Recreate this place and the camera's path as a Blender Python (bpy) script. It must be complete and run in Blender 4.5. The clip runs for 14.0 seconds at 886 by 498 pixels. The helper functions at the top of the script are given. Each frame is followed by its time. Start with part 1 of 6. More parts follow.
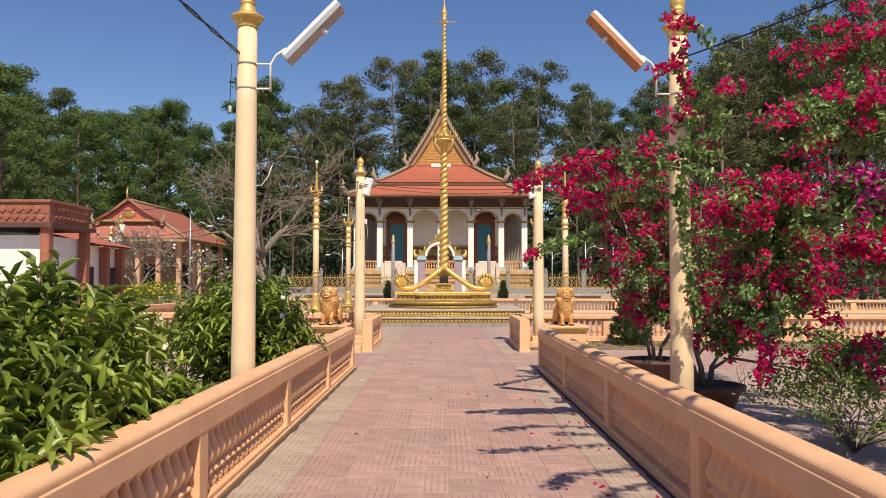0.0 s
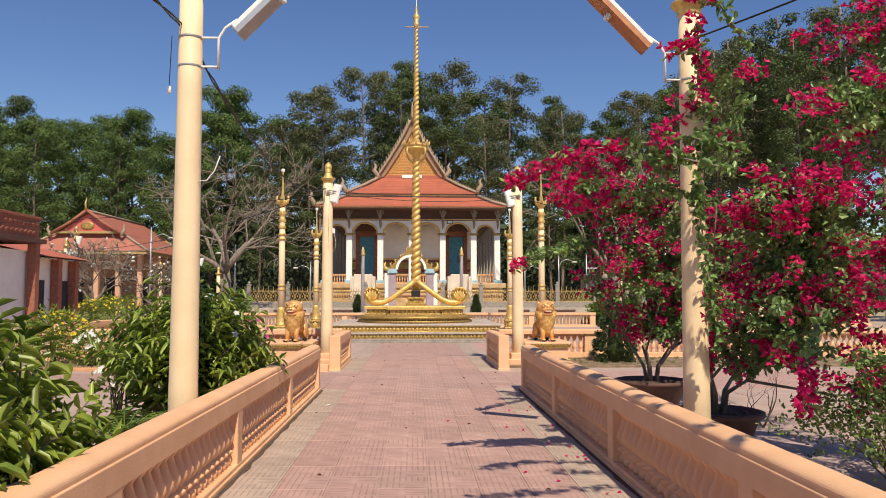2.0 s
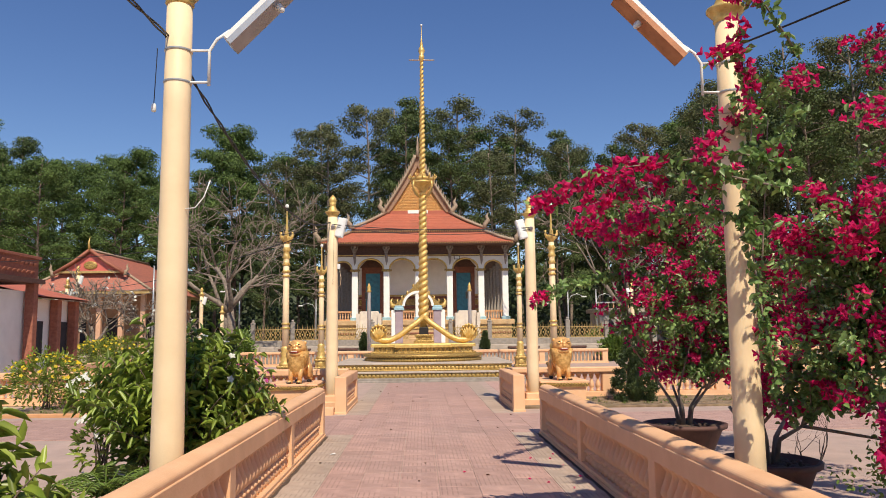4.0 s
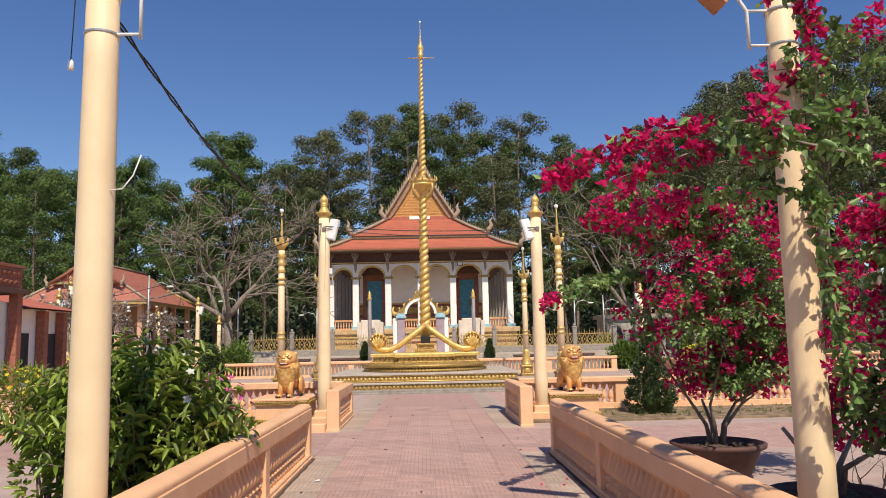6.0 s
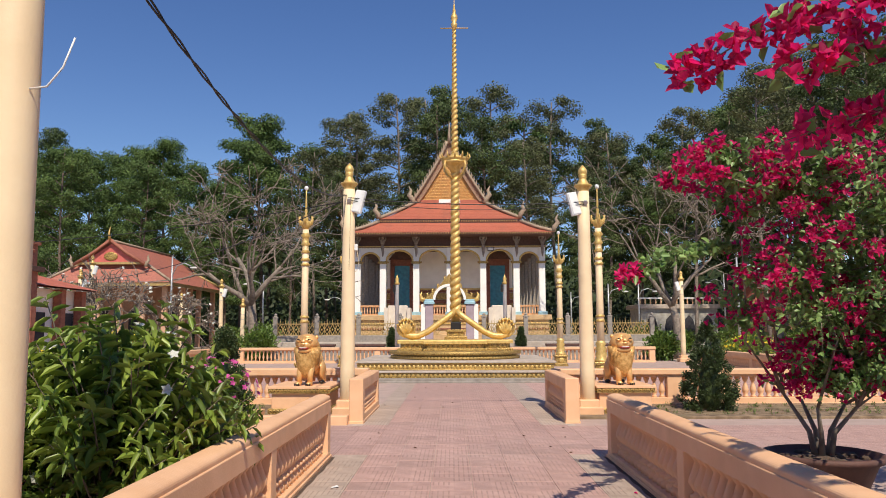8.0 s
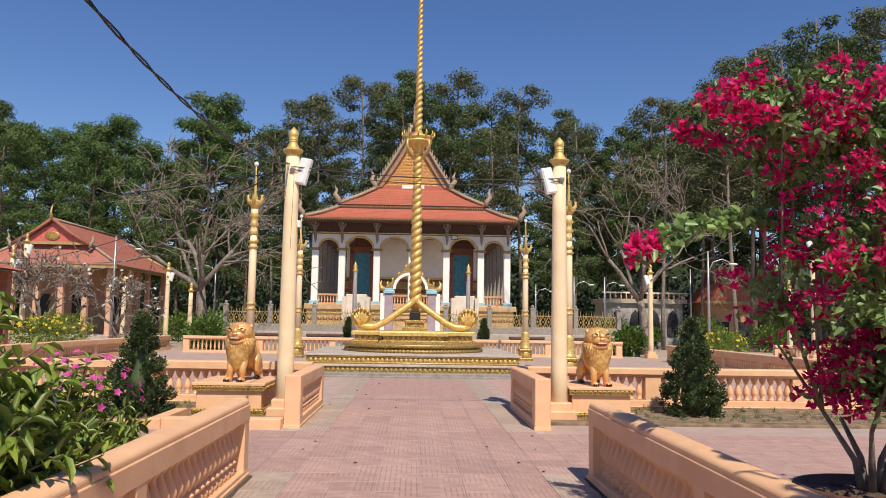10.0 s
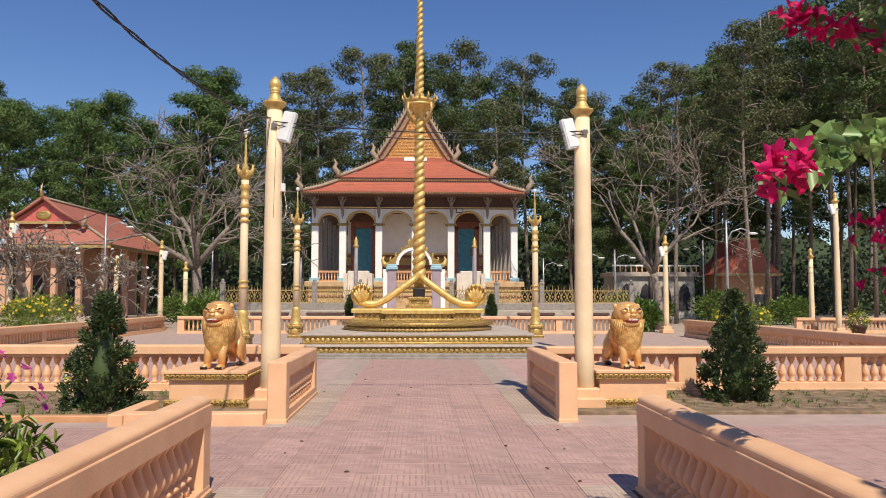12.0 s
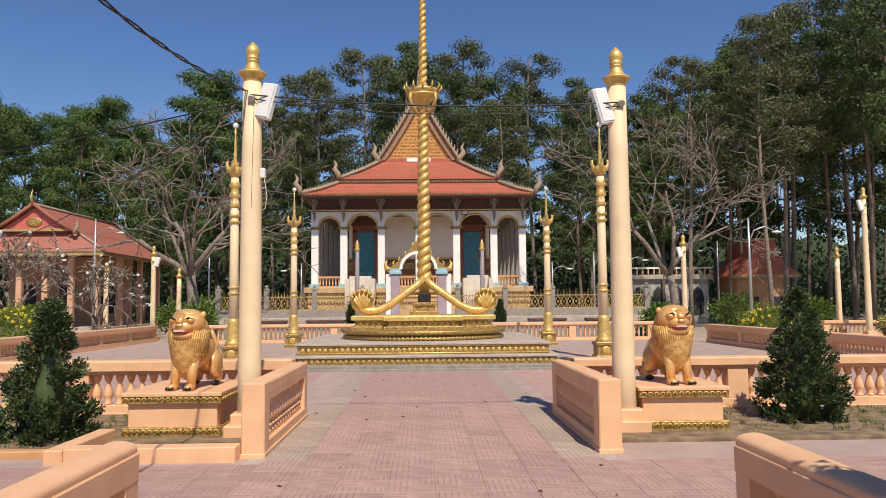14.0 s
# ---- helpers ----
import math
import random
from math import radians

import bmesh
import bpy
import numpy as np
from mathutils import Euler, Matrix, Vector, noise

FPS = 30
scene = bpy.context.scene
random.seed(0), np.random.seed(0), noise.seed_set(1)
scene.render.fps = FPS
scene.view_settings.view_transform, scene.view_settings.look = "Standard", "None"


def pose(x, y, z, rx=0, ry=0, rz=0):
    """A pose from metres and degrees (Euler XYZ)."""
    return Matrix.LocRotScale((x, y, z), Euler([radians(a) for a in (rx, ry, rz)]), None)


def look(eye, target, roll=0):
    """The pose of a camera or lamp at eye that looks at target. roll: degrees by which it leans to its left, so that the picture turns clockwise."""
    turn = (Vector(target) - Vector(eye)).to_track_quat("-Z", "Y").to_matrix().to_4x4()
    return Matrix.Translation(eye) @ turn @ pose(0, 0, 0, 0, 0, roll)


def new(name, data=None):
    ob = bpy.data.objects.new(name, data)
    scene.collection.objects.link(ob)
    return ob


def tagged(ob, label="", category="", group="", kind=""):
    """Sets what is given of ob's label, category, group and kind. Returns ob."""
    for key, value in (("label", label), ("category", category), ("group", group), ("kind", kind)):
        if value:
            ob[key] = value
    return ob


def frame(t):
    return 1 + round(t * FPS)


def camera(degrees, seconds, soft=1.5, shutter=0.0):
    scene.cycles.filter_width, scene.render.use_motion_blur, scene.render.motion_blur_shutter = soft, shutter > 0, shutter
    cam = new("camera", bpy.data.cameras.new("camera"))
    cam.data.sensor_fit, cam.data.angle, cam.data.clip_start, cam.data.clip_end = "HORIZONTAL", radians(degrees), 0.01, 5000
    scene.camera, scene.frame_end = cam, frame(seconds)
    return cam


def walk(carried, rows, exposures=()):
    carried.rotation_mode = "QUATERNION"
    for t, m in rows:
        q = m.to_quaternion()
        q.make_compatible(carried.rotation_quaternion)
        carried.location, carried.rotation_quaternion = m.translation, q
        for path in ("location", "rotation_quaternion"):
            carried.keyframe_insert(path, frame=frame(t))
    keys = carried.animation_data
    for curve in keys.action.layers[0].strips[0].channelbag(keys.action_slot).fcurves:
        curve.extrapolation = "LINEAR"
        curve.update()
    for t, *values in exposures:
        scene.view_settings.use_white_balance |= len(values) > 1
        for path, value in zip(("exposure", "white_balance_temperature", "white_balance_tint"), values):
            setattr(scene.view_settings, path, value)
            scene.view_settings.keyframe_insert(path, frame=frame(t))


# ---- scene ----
cam = camera(61.1, 14.0, soft=0.95)
PATH = [
    (0, (0.344, 1.956, 1.734), (0.339, 3.954, 1.823), 0.1),
    (0.5, (0.309, 2.161, 1.703), (0.364, 4.158, 1.804), -0.5),
    (1, (0.332, 2.507, 1.714), (0.353, 4.504, 1.818), -0.6),
    (1.5, (0.282, 2.881, 1.709), (0.281, 4.877, 1.829), 0.7),
    (2, (0.254, 3.197, 1.724), (0.329, 5.192, 1.85), -0.0),
    (2.5, (0.255, 3.409, 1.728), (0.261, 5.401, 1.906), 0.2),
    (3, (0.234, 3.568, 1.721), (0.231, 5.558, 1.915), 0.3),
    (3.5, (0.167, 3.773, 1.74), (0.224, 5.762, 1.948), -0.5),
    (6, (0.315, 5.275, 1.754), (0.365, 7.259, 1.998), -1.2),
    (6.5, (0.275, 5.702, 1.742), (0.283, 7.689, 1.968), -0.4),
    (7, (0.24, 5.999, 1.743), (0.248, 7.989, 1.937), -1.4),
    (7.5, (0.195, 6.459, 1.708), (0.11, 8.448, 1.896), -0.8),
    (8, (0.16, 6.926, 1.693), (0.137, 8.915, 1.907), -0.2),
    (10.5, (0.309, 9.269, 1.696), (0.4, 11.26, 1.864), 0.4),
    (11, (0.291, 9.677, 1.669), (0.39, 11.67, 1.804), -1.0),
    (11.5, (0.315, 10.091, 1.676), (0.358, 12.087, 1.791), -0.8),
    (12, (0.318, 10.573, 1.682), (0.38, 12.568, 1.811), 0.1),
    (12.5, (0.312, 11.061, 1.663), (0.427, 13.053, 1.806), -0.1),
    (13, (0.303, 11.539, 1.651), (0.353, 13.533, 1.793), 0.7),
    (13.5, (0.271, 11.973, 1.652), (0.363, 13.965, 1.811), -0.3),
    (14, (0.285, 12.443, 1.663), (0.337, 14.437, 1.808), -0.5),
]
walk(cam, [(t, look(eye, target, roll)) for t, eye, target, roll in PATH],
     [(0, 0.06, 6760, 10), (3.5, 0.06, 6640, 10), (6, 0.05, 6420, 10), (8, 0.02, 6300, 10), (11, 0.03, 6290, 10), (12.5, -0.03, 6270, 10), (14, -0.06, 6360, 10)])

# ---- world, sun ----
SUN = Vector((0.16, -0.75, 1.0)).normalized()
world = bpy.data.worlds.new("sky")
scene.world = world
world.use_nodes = True
wn = world.node_tree
sky = wn.nodes.new("ShaderNodeTexSky")
sky.sky_type = "NISHITA"
sky.sun_disc = False
sky.sun_elevation = math.asin(SUN.z)
sky.sun_rotation = math.atan2(SUN.x, SUN.y)
sky.air_density, sky.dust_density, sky.ozone_density = 1.0, 0.1, 2.0
hs = wn.nodes.new("ShaderNodeHueSaturation")
hs.inputs["Hue"].default_value = 0.513
hs.inputs["Saturation"].default_value, hs.inputs["Value"].default_value = 1.21, 1.0
wn.links.new(sky.outputs[0], hs.inputs["Color"])
wn.links.new(hs.outputs[0], wn.nodes["Background"].inputs[0])
wn.nodes["Background"].inputs[1].default_value = 0.105
sun = new("sun", bpy.data.lights.new("sun", "SUN"))
sun.data.energy, sun.data.angle, sun.data.color = 5.0, radians(0.53), (1.0, 0.89, 0.71)
sun.matrix_world = look(SUN * 60, (0, 0, 0))
scene.view_settings.exposure = 0.0

# ---- materials ----
MATS = {}


def mat(name, c1, c2=None, rough=0.6, scale=6.0, bump=0.15, metal=0.0, stain=0.25, stain_scale=0.6, vary=0.0, bump_scale=60.0, trans=0.0, soil=(0.12, 0.09, 0.07)):
    """A painted, stony or leafy surface: two colours mixed by grain, broad stains, fine relief."""
    m = bpy.data.materials.new(name)
    m.use_nodes = True
    nt = m.node_tree
    n, l = nt.nodes, nt.links
    b = n["Principled BSDF"]
    b.inputs["Roughness"].default_value, b.inputs["Metallic"].default_value = rough, metal
    co = n.new("ShaderNodeTexCoord")
    g = n.new("ShaderNodeTexNoise")
    g.inputs["Scale"].default_value, g.inputs["Detail"].default_value = scale, 6
    l.new(co.outputs["Object"], g.inputs["Vector"])
    mix = n.new("ShaderNodeMix")
    mix.data_type = "RGBA"
    c2 = c2 or tuple(c * 0.82 for c in c1)
    mix.inputs[6].default_value, mix.inputs[7].default_value = (*c1, 1), (*c2, 1)
    ramp = n.new("ShaderNodeMapRange")
    ramp.inputs[1].default_value, ramp.inputs[2].default_value = 0.35, 0.65
    l.new(g.outputs[0], ramp.inputs[0])
    l.new(ramp.outputs[0], mix.inputs[0])
    out = mix.outputs[2]
    if stain:
        s = n.new("ShaderNodeTexNoise")
        s.inputs["Scale"].default_value, s.inputs["Detail"].default_value, s.inputs["Roughness"].default_value = stain_scale, 8, 0.65
        geo = n.new("ShaderNodeNewGeometry")
        l.new(geo.outputs["Position"], s.inputs["Vector"])
        r = n.new("ShaderNodeMapRange")
        r.inputs[1].default_value, r.inputs[2].default_value, r.inputs[4].default_value = 0.5, 0.78, stain
        l.new(s.outputs[0], r.inputs[0])
        m2 = n.new("ShaderNodeMix")
        m2.data_type = "RGBA"
        m2.inputs[7].default_value = (*soil, 1)
        l.new(r.outputs[0], m2.inputs[0])
        l.new(out, m2.inputs[6])
        out = m2.outputs[2]
    if vary:
        src = n.new("ShaderNodeObjectInfo").outputs["Random"] if vary < 0 else n.new("ShaderNodeNewGeometry").outputs["Random Per Island"]
        hv = n.new("ShaderNodeHueSaturation")
        mr = n.new("ShaderNodeMapRange")
        mr.inputs[3].default_value, mr.inputs[4].default_value = 1 - abs(vary), 1 + abs(vary)
        l.new(src, mr.inputs[0])
        l.new(mr.outputs[0], hv.inputs["Value"])
        l.new(out, hv.inputs["Color"])
        out = hv.outputs[0]
    l.new(out, b.inputs["Base Color"])
    if bump:
        f = n.new("ShaderNodeTexNoise")
        f.inputs["Scale"].default_value, f.inputs["Detail"].default_value = bump_scale, 4
        l.new(co.outputs["Object"], f.inputs["Vector"])
        bp = n.new("ShaderNodeBump")
        bp.inputs["Strength"].default_value, bp.inputs["Distance"].default_value = bump, 0.01
        l.new(f.outputs[0], bp.inputs["Height"])
        l.new(bp.outputs[0], b.inputs["Normal"])
    if trans:
        tr = n.new("ShaderNodeBsdfTranslucent")
        l.new(out, tr.inputs["Color"])
        ms = n.new("ShaderNodeMixShader")
        ms.inputs[0].default_value = trans
        l.new(b.outputs[0], ms.inputs[1])
        l.new(tr.outputs[0], ms.inputs[2])
        l.new(ms.outputs[0], n["Material Output"].inputs[0])
    MATS[name] = m
    return m


def paving_mat(name, c1, c2, cell):
    """Concrete slabs whose cells carry grooves that run crosswise from cell to cell."""
    m = mat(name, c1, c2, 0.8, 5.0, 0.0, stain=0.3, stain_scale=0.45, vary=-0.10, soil=(0.30, 0.25, 0.22))
    nt = m.node_tree
    n, l = nt.nodes, nt.links
    geo = n.new("ShaderNodeNewGeometry")
    sep = n.new("ShaderNodeSeparateXYZ")
    l.new(geo.outputs["Position"], sep.inputs[0])

    def op(kind, a, b=None):
        q = n.new("ShaderNodeMath")
        q.operation = kind
        for i, v in enumerate((a, b)):
            if v is None:
                continue
            if isinstance(v, (int, float)):
                q.inputs[i].default_value = v
            else:
                l.new(v, q.inputs[i])
        return q.outputs[0]

    x, y = op("DIVIDE", op("ADD", sep.outputs[0], 1.455), cell), op("DIVIDE", sep.outputs[1], cell)
    cells = n.new("ShaderNodeCombineXYZ")
    l.new(op("FLOOR", x), cells.inputs[0])
    l.new(op("FLOOR", y), cells.inputs[1])
    rnd = n.new("ShaderNodeTexWhiteNoise")
    rnd.noise_dimensions = "2D"
    l.new(cells.outputs[0], rnd.inputs["Vector"])
    par = op("GREATER_THAN", rnd.outputs["Value"], 0.38)
    u = op("ADD", op("MULTIPLY", par, op("FRACT", x)), op("MULTIPLY", op("SUBTRACT", 1, par), op("FRACT", y)))
    v = op("ADD", op("MULTIPLY", par, op("FRACT", y)), op("MULTIPLY", op("SUBTRACT", 1, par), op("FRACT", x)))
    stripe = op("LESS_THAN", op("ABSOLUTE", op("SUBTRACT", op("FRACT", op("MULTIPLY", u, 4)), 0.5)), 0.13)
    groove = op("MULTIPLY", stripe, op("LESS_THAN", op("ABSOLUTE", op("SUBTRACT", v, 0.5)), 0.40))
    old = n["Principled BSDF"].inputs["Base Color"].links[0].from_socket
    wear = n.new("ShaderNodeTexNoise")
    wear.inputs["Scale"].default_value = 1.3
    l.new(geo.outputs["Position"], wear.inputs["Vector"])
    mx = n.new("ShaderNodeMix")
    mx.data_type = "RGBA"
    mx.inputs[7].default_value = (0.10, 0.055, 0.05, 1)
    l.new(op("MULTIPLY", groove, op("MULTIPLY", wear.outputs[0], 0.62)), mx.inputs[0])
    l.new(old, mx.inputs[6])
    l.new(mx.outputs[2], n["Principled BSDF"].inputs["Base Color"])
    fine = n.new("ShaderNodeTexNoise")
    fine.inputs["Scale"].default_value = 90
    l.new(geo.outputs["Position"], fine.inputs["Vector"])
    bp = n.new("ShaderNodeBump")
    bp.inputs["Strength"].default_value, bp.inputs["Distance"].default_value = 0.5, 0.006
    l.new(op("SUBTRACT", op("MULTIPLY", fine.outputs[0], 0.4), groove), bp.inputs["Height"])
    l.new(bp.outputs[0], n["Principled BSDF"].inputs["Normal"])
    return m


PEACH = mat("peach_paint", (0.80, 0.48, 0.275), (0.73, 0.42, 0.23), 0.65, 3, 0.25, stain=0.22, stain_scale=1.1, soil=(0.35, 0.2, 0.13))
PEACH_DARK = mat("ochre_paint", (0.62, 0.33, 0.16), (0.55, 0.27, 0.12), 0.7, 4, 0.25, stain=0.25, stain_scale=1.5)
CREAM = mat("cream_paint", (0.84, 0.66, 0.42), (0.78, 0.59, 0.36), 0.55, 3, 0.12, stain=0.18, stain_scale=1.4, soil=(0.4, 0.28, 0.17))
GOLD = mat("gold_paint", (0.74, 0.52, 0.19), (0.58, 0.37, 0.10), 0.45, 9, 0.5, metal=0.4, stain=0.3, stain_scale=3, bump_scale=45)
GOLD_ORN = mat("gilt_relief", (0.62, 0.42, 0.13), (0.15, 0.08, 0.022), 0.45, 26, 1.0, metal=0.45, stain=0.3, stain_scale=3, bump_scale=24)
OCHRE = mat("dull_gold_paint", (0.50, 0.35, 0.14), (0.36, 0.24, 0.09), 0.55, 9, 0.3, metal=0.15, stain=0.3, stain_scale=2)
RIDGE = mat("weathered_ridge_plaster", (0.44, 0.34, 0.24), (0.26, 0.19, 0.13), 0.75, 12, 0.6, stain=0.3, stain_scale=2)
BRONZE = mat("copper_gold", (0.85, 0.50, 0.20), (0.74, 0.39, 0.13), 0.36, 8, 0.3, metal=0.35, stain=0.3, stain_scale=5, bump_scale=30)
BLACK = mat("dark_enamel", (0.02, 0.015, 0.012), None, 0.4, 8, 0.1, stain=0)
WHITE = mat("white_wall", (0.88, 0.85, 0.80), (0.82, 0.79, 0.74), 0.7, 2, 0.15, stain=0.2, stain_scale=0.5, soil=(0.45, 0.4, 0.34))
BEIGE = mat("beige_plaster", (0.74, 0.65, 0.54), (0.66, 0.56, 0.46), 0.75, 3, 0.2, stain=0.3, stain_scale=0.8, soil=(0.4, 0.33, 0.26))
WHITE_MET = mat("white_enamel", (0.78, 0.78, 0.76), (0.70, 0.70, 0.68), 0.4, 5, 0.05, stain=0.15, stain_scale=4)
RUST = mat("rusty_underside", (0.50, 0.22, 0.10), (0.36, 0.14, 0.06), 0.6, 7, 0.2, stain=0.4, stain_scale=5)
LAV = mat("mauve_wall", (0.42, 0.32, 0.35), (0.34, 0.26, 0.29), 0.7, 3, 0.15, stain=0.2)
PALEBLUE = mat("pale_blue_paint", (0.35, 0.55, 0.62), None, 0.6, 4, 0.1, stain=0.2)
ROOF = mat("red_roof_tile", (0.50, 0.150, 0.085), (0.37, 0.095, 0.055), 0.65, 14, 0.6, stain=0.5, stain_scale=0.8, bump_scale=20, soil=(0.16, 0.07, 0.05), vary=-0.12)
ROOF_OLD = mat("weathered_brown_tile", (0.44, 0.155, 0.105), (0.30, 0.10, 0.07), 0.7, 14, 0.6, stain=0.45, stain_scale=0.8, bump_scale=20)
# Brown paint, darkened further to carry the deep shade under the eaves.
ROOF_DARK = mat("shaded_roof_brown", (0.13, 0.062, 0.045), (0.085, 0.042, 0.032), 0.7, 8, 0.4, stain=0.3)
STONE = mat("grey_stone", (0.33, 0.29, 0.25), (0.24, 0.21, 0.18), 0.85, 7, 0.5, stain=0.4, stain_scale=1.2)
SLAB = mat("pale_cement", (0.50, 0.42, 0.35), (0.40, 0.33, 0.27), 0.85, 5, 0.4, stain=0.4, stain_scale=1.1)
TEAL = mat("teal_door", (0.05, 0.24, 0.33), (0.035, 0.17, 0.25), 0.5, 5, 0.15, stain=0.2, stain_scale=2)
WOODRED = mat("red_brown_wood", (0.26, 0.09, 0.05), (0.18, 0.06, 0.035), 0.6, 6, 0.3, stain=0.3)
BRICKRED = mat("red_brick", (0.38, 0.145, 0.09), (0.28, 0.095, 0.06), 0.8, 10, 0.5, stain=0.35, stain_scale=1.5, vary=-0.15)
DARKROOM = mat("dark_interior", (0.05, 0.045, 0.05), (0.03, 0.03, 0.035), 0.9, 4, 0.1, stain=0)
STEEL = mat("galvanised_steel", (0.48, 0.49, 0.50), (0.40, 0.41, 0.42), 0.4, 6, 0.05, metal=0.6, stain=0.2, stain_scale=3)
CABLE = mat("black_cable", (0.012, 0.012, 0.013), None, 0.5, 8, 0.0, stain=0)
BARK = mat("grey_bark", (0.20, 0.15, 0.115), (0.11, 0.08, 0.06), 0.9, 9, 0.9, stain=0.3, stain_scale=2, bump_scale=25)
BARK_PALE = mat("pale_bark", (0.28, 0.225, 0.18), (0.15, 0.12, 0.095), 0.85, 7, 0.7, stain=0.3, stain_scale=2, bump_scale=25)
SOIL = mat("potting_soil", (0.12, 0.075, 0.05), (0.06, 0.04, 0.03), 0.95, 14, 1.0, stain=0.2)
POT = mat("dark_clay_pot", (0.13, 0.06, 0.045), (0.08, 0.037, 0.03), 0.7, 6, 0.3, stain=0.3, stain_scale=4)
DIRT = mat("dry_earth", (0.30, 0.21, 0.13), (0.13, 0.085, 0.05), 0.95, 4, 1.0, stain=0.5, stain_scale=0.8, soil=(0.12, 0.13, 0.05), bump_scale=30)
GROUND = mat("pale_sandy_ground", (0.46, 0.36, 0.28), (0.38, 0.29, 0.22), 0.9, 1.5, 0.5, stain=0.45, stain_scale=0.25, soil=(0.26, 0.21, 0.15))
PLAZA = mat("weathered_paving", (0.46, 0.33, 0.28), (0.38, 0.28, 0.24), 0.85, 2.2, 0.5, stain=0.45, stain_scale=0.35, soil=(0.33, 0.29, 0.25))
PAVE = paving_mat("pink_grooved_paving", (0.485, 0.308, 0.262), (0.40, 0.248, 0.212), 0.229)
PAVE_GREY = paving_mat("grey_grooved_paving", (0.46, 0.355, 0.285), (0.38, 0.29, 0.235), 0.229)
LEAF_BRIGHT = mat("bright_leaf", (0.310, 0.385, 0.062), (0.130, 0.200, 0.030), 0.38, 3, 0, stain=0, vary=0.35, trans=0.35)
LEAF_DARK = mat("dark_leaf", (0.180, 0.260, 0.050), (0.095, 0.160, 0.030), 0.4, 3, 0, stain=0, vary=0.35, trans=0.28)
LEAF_CONE = mat("conifer_leaf", (0.095, 0.135, 0.042), (0.036, 0.060, 0.020), 0.5, 4, 0, stain=0, vary=0.45, trans=0.15)
LEAF_BOUG = mat("bougainvillea_leaf", (0.250, 0.370, 0.120), (0.130, 0.230, 0.062), 0.4, 3, 0, stain=0, vary=0.35, trans=0.3)
BRACT = mat("crimson_bract", (0.78, 0.018, 0.185), (0.60, 0.010, 0.125), 0.55, 2, 0, stain=0, vary=0.4, trans=0.55)
BRACT_PINK = mat("magenta_bract", (0.66, 0.025, 0.30), (0.52, 0.015, 0.22), 0.55, 2, 0, stain=0, vary=0.3, trans=0.4)
PETAL_PINK = mat("pink_petal", (0.72, 0.13, 0.42), (0.6, 0.08, 0.33), 0.5, 2, 0, stain=0, vary=0.25, trans=0.4)
PETAL_WHITE = mat("white_petal", (0.82, 0.82, 0.76), None, 0.5, 2, 0, stain=0, vary=0.1, trans=0.35)
PETAL_YELLOW = mat("yellow_petal", (0.80, 0.60, 0.03), None, 0.5, 2, 0, stain=0, vary=0.2, trans=0.35)
TREE_A = mat("forest_leaf", (0.100, 0.142, 0.042), (0.055, 0.085, 0.025), 0.75, 0.25, 0, stain=0, vary=0.5, trans=0.25)
# Darker copy of forest_leaf, with the woods' shade put into the leaf colour.
SHADE_LEAF = mat("shaded_forest_leaf", (0.055, 0.080, 0.028), (0.032, 0.050, 0.018), 0.6, 0.25, 0, stain=0, vary=0.5, trans=0.15)
TREE_B = mat("fresh_tree_leaf", (0.110, 0.172, 0.040), (0.060, 0.106, 0.024), 0.75, 0.25, 0, stain=0, vary=0.45, trans=0.25)
TREE_C = mat("olive_tree_leaf", (0.128, 0.142, 0.058), (0.076, 0.090, 0.036), 0.75, 0.25, 0, stain=0, vary=0.5, trans=0.25)


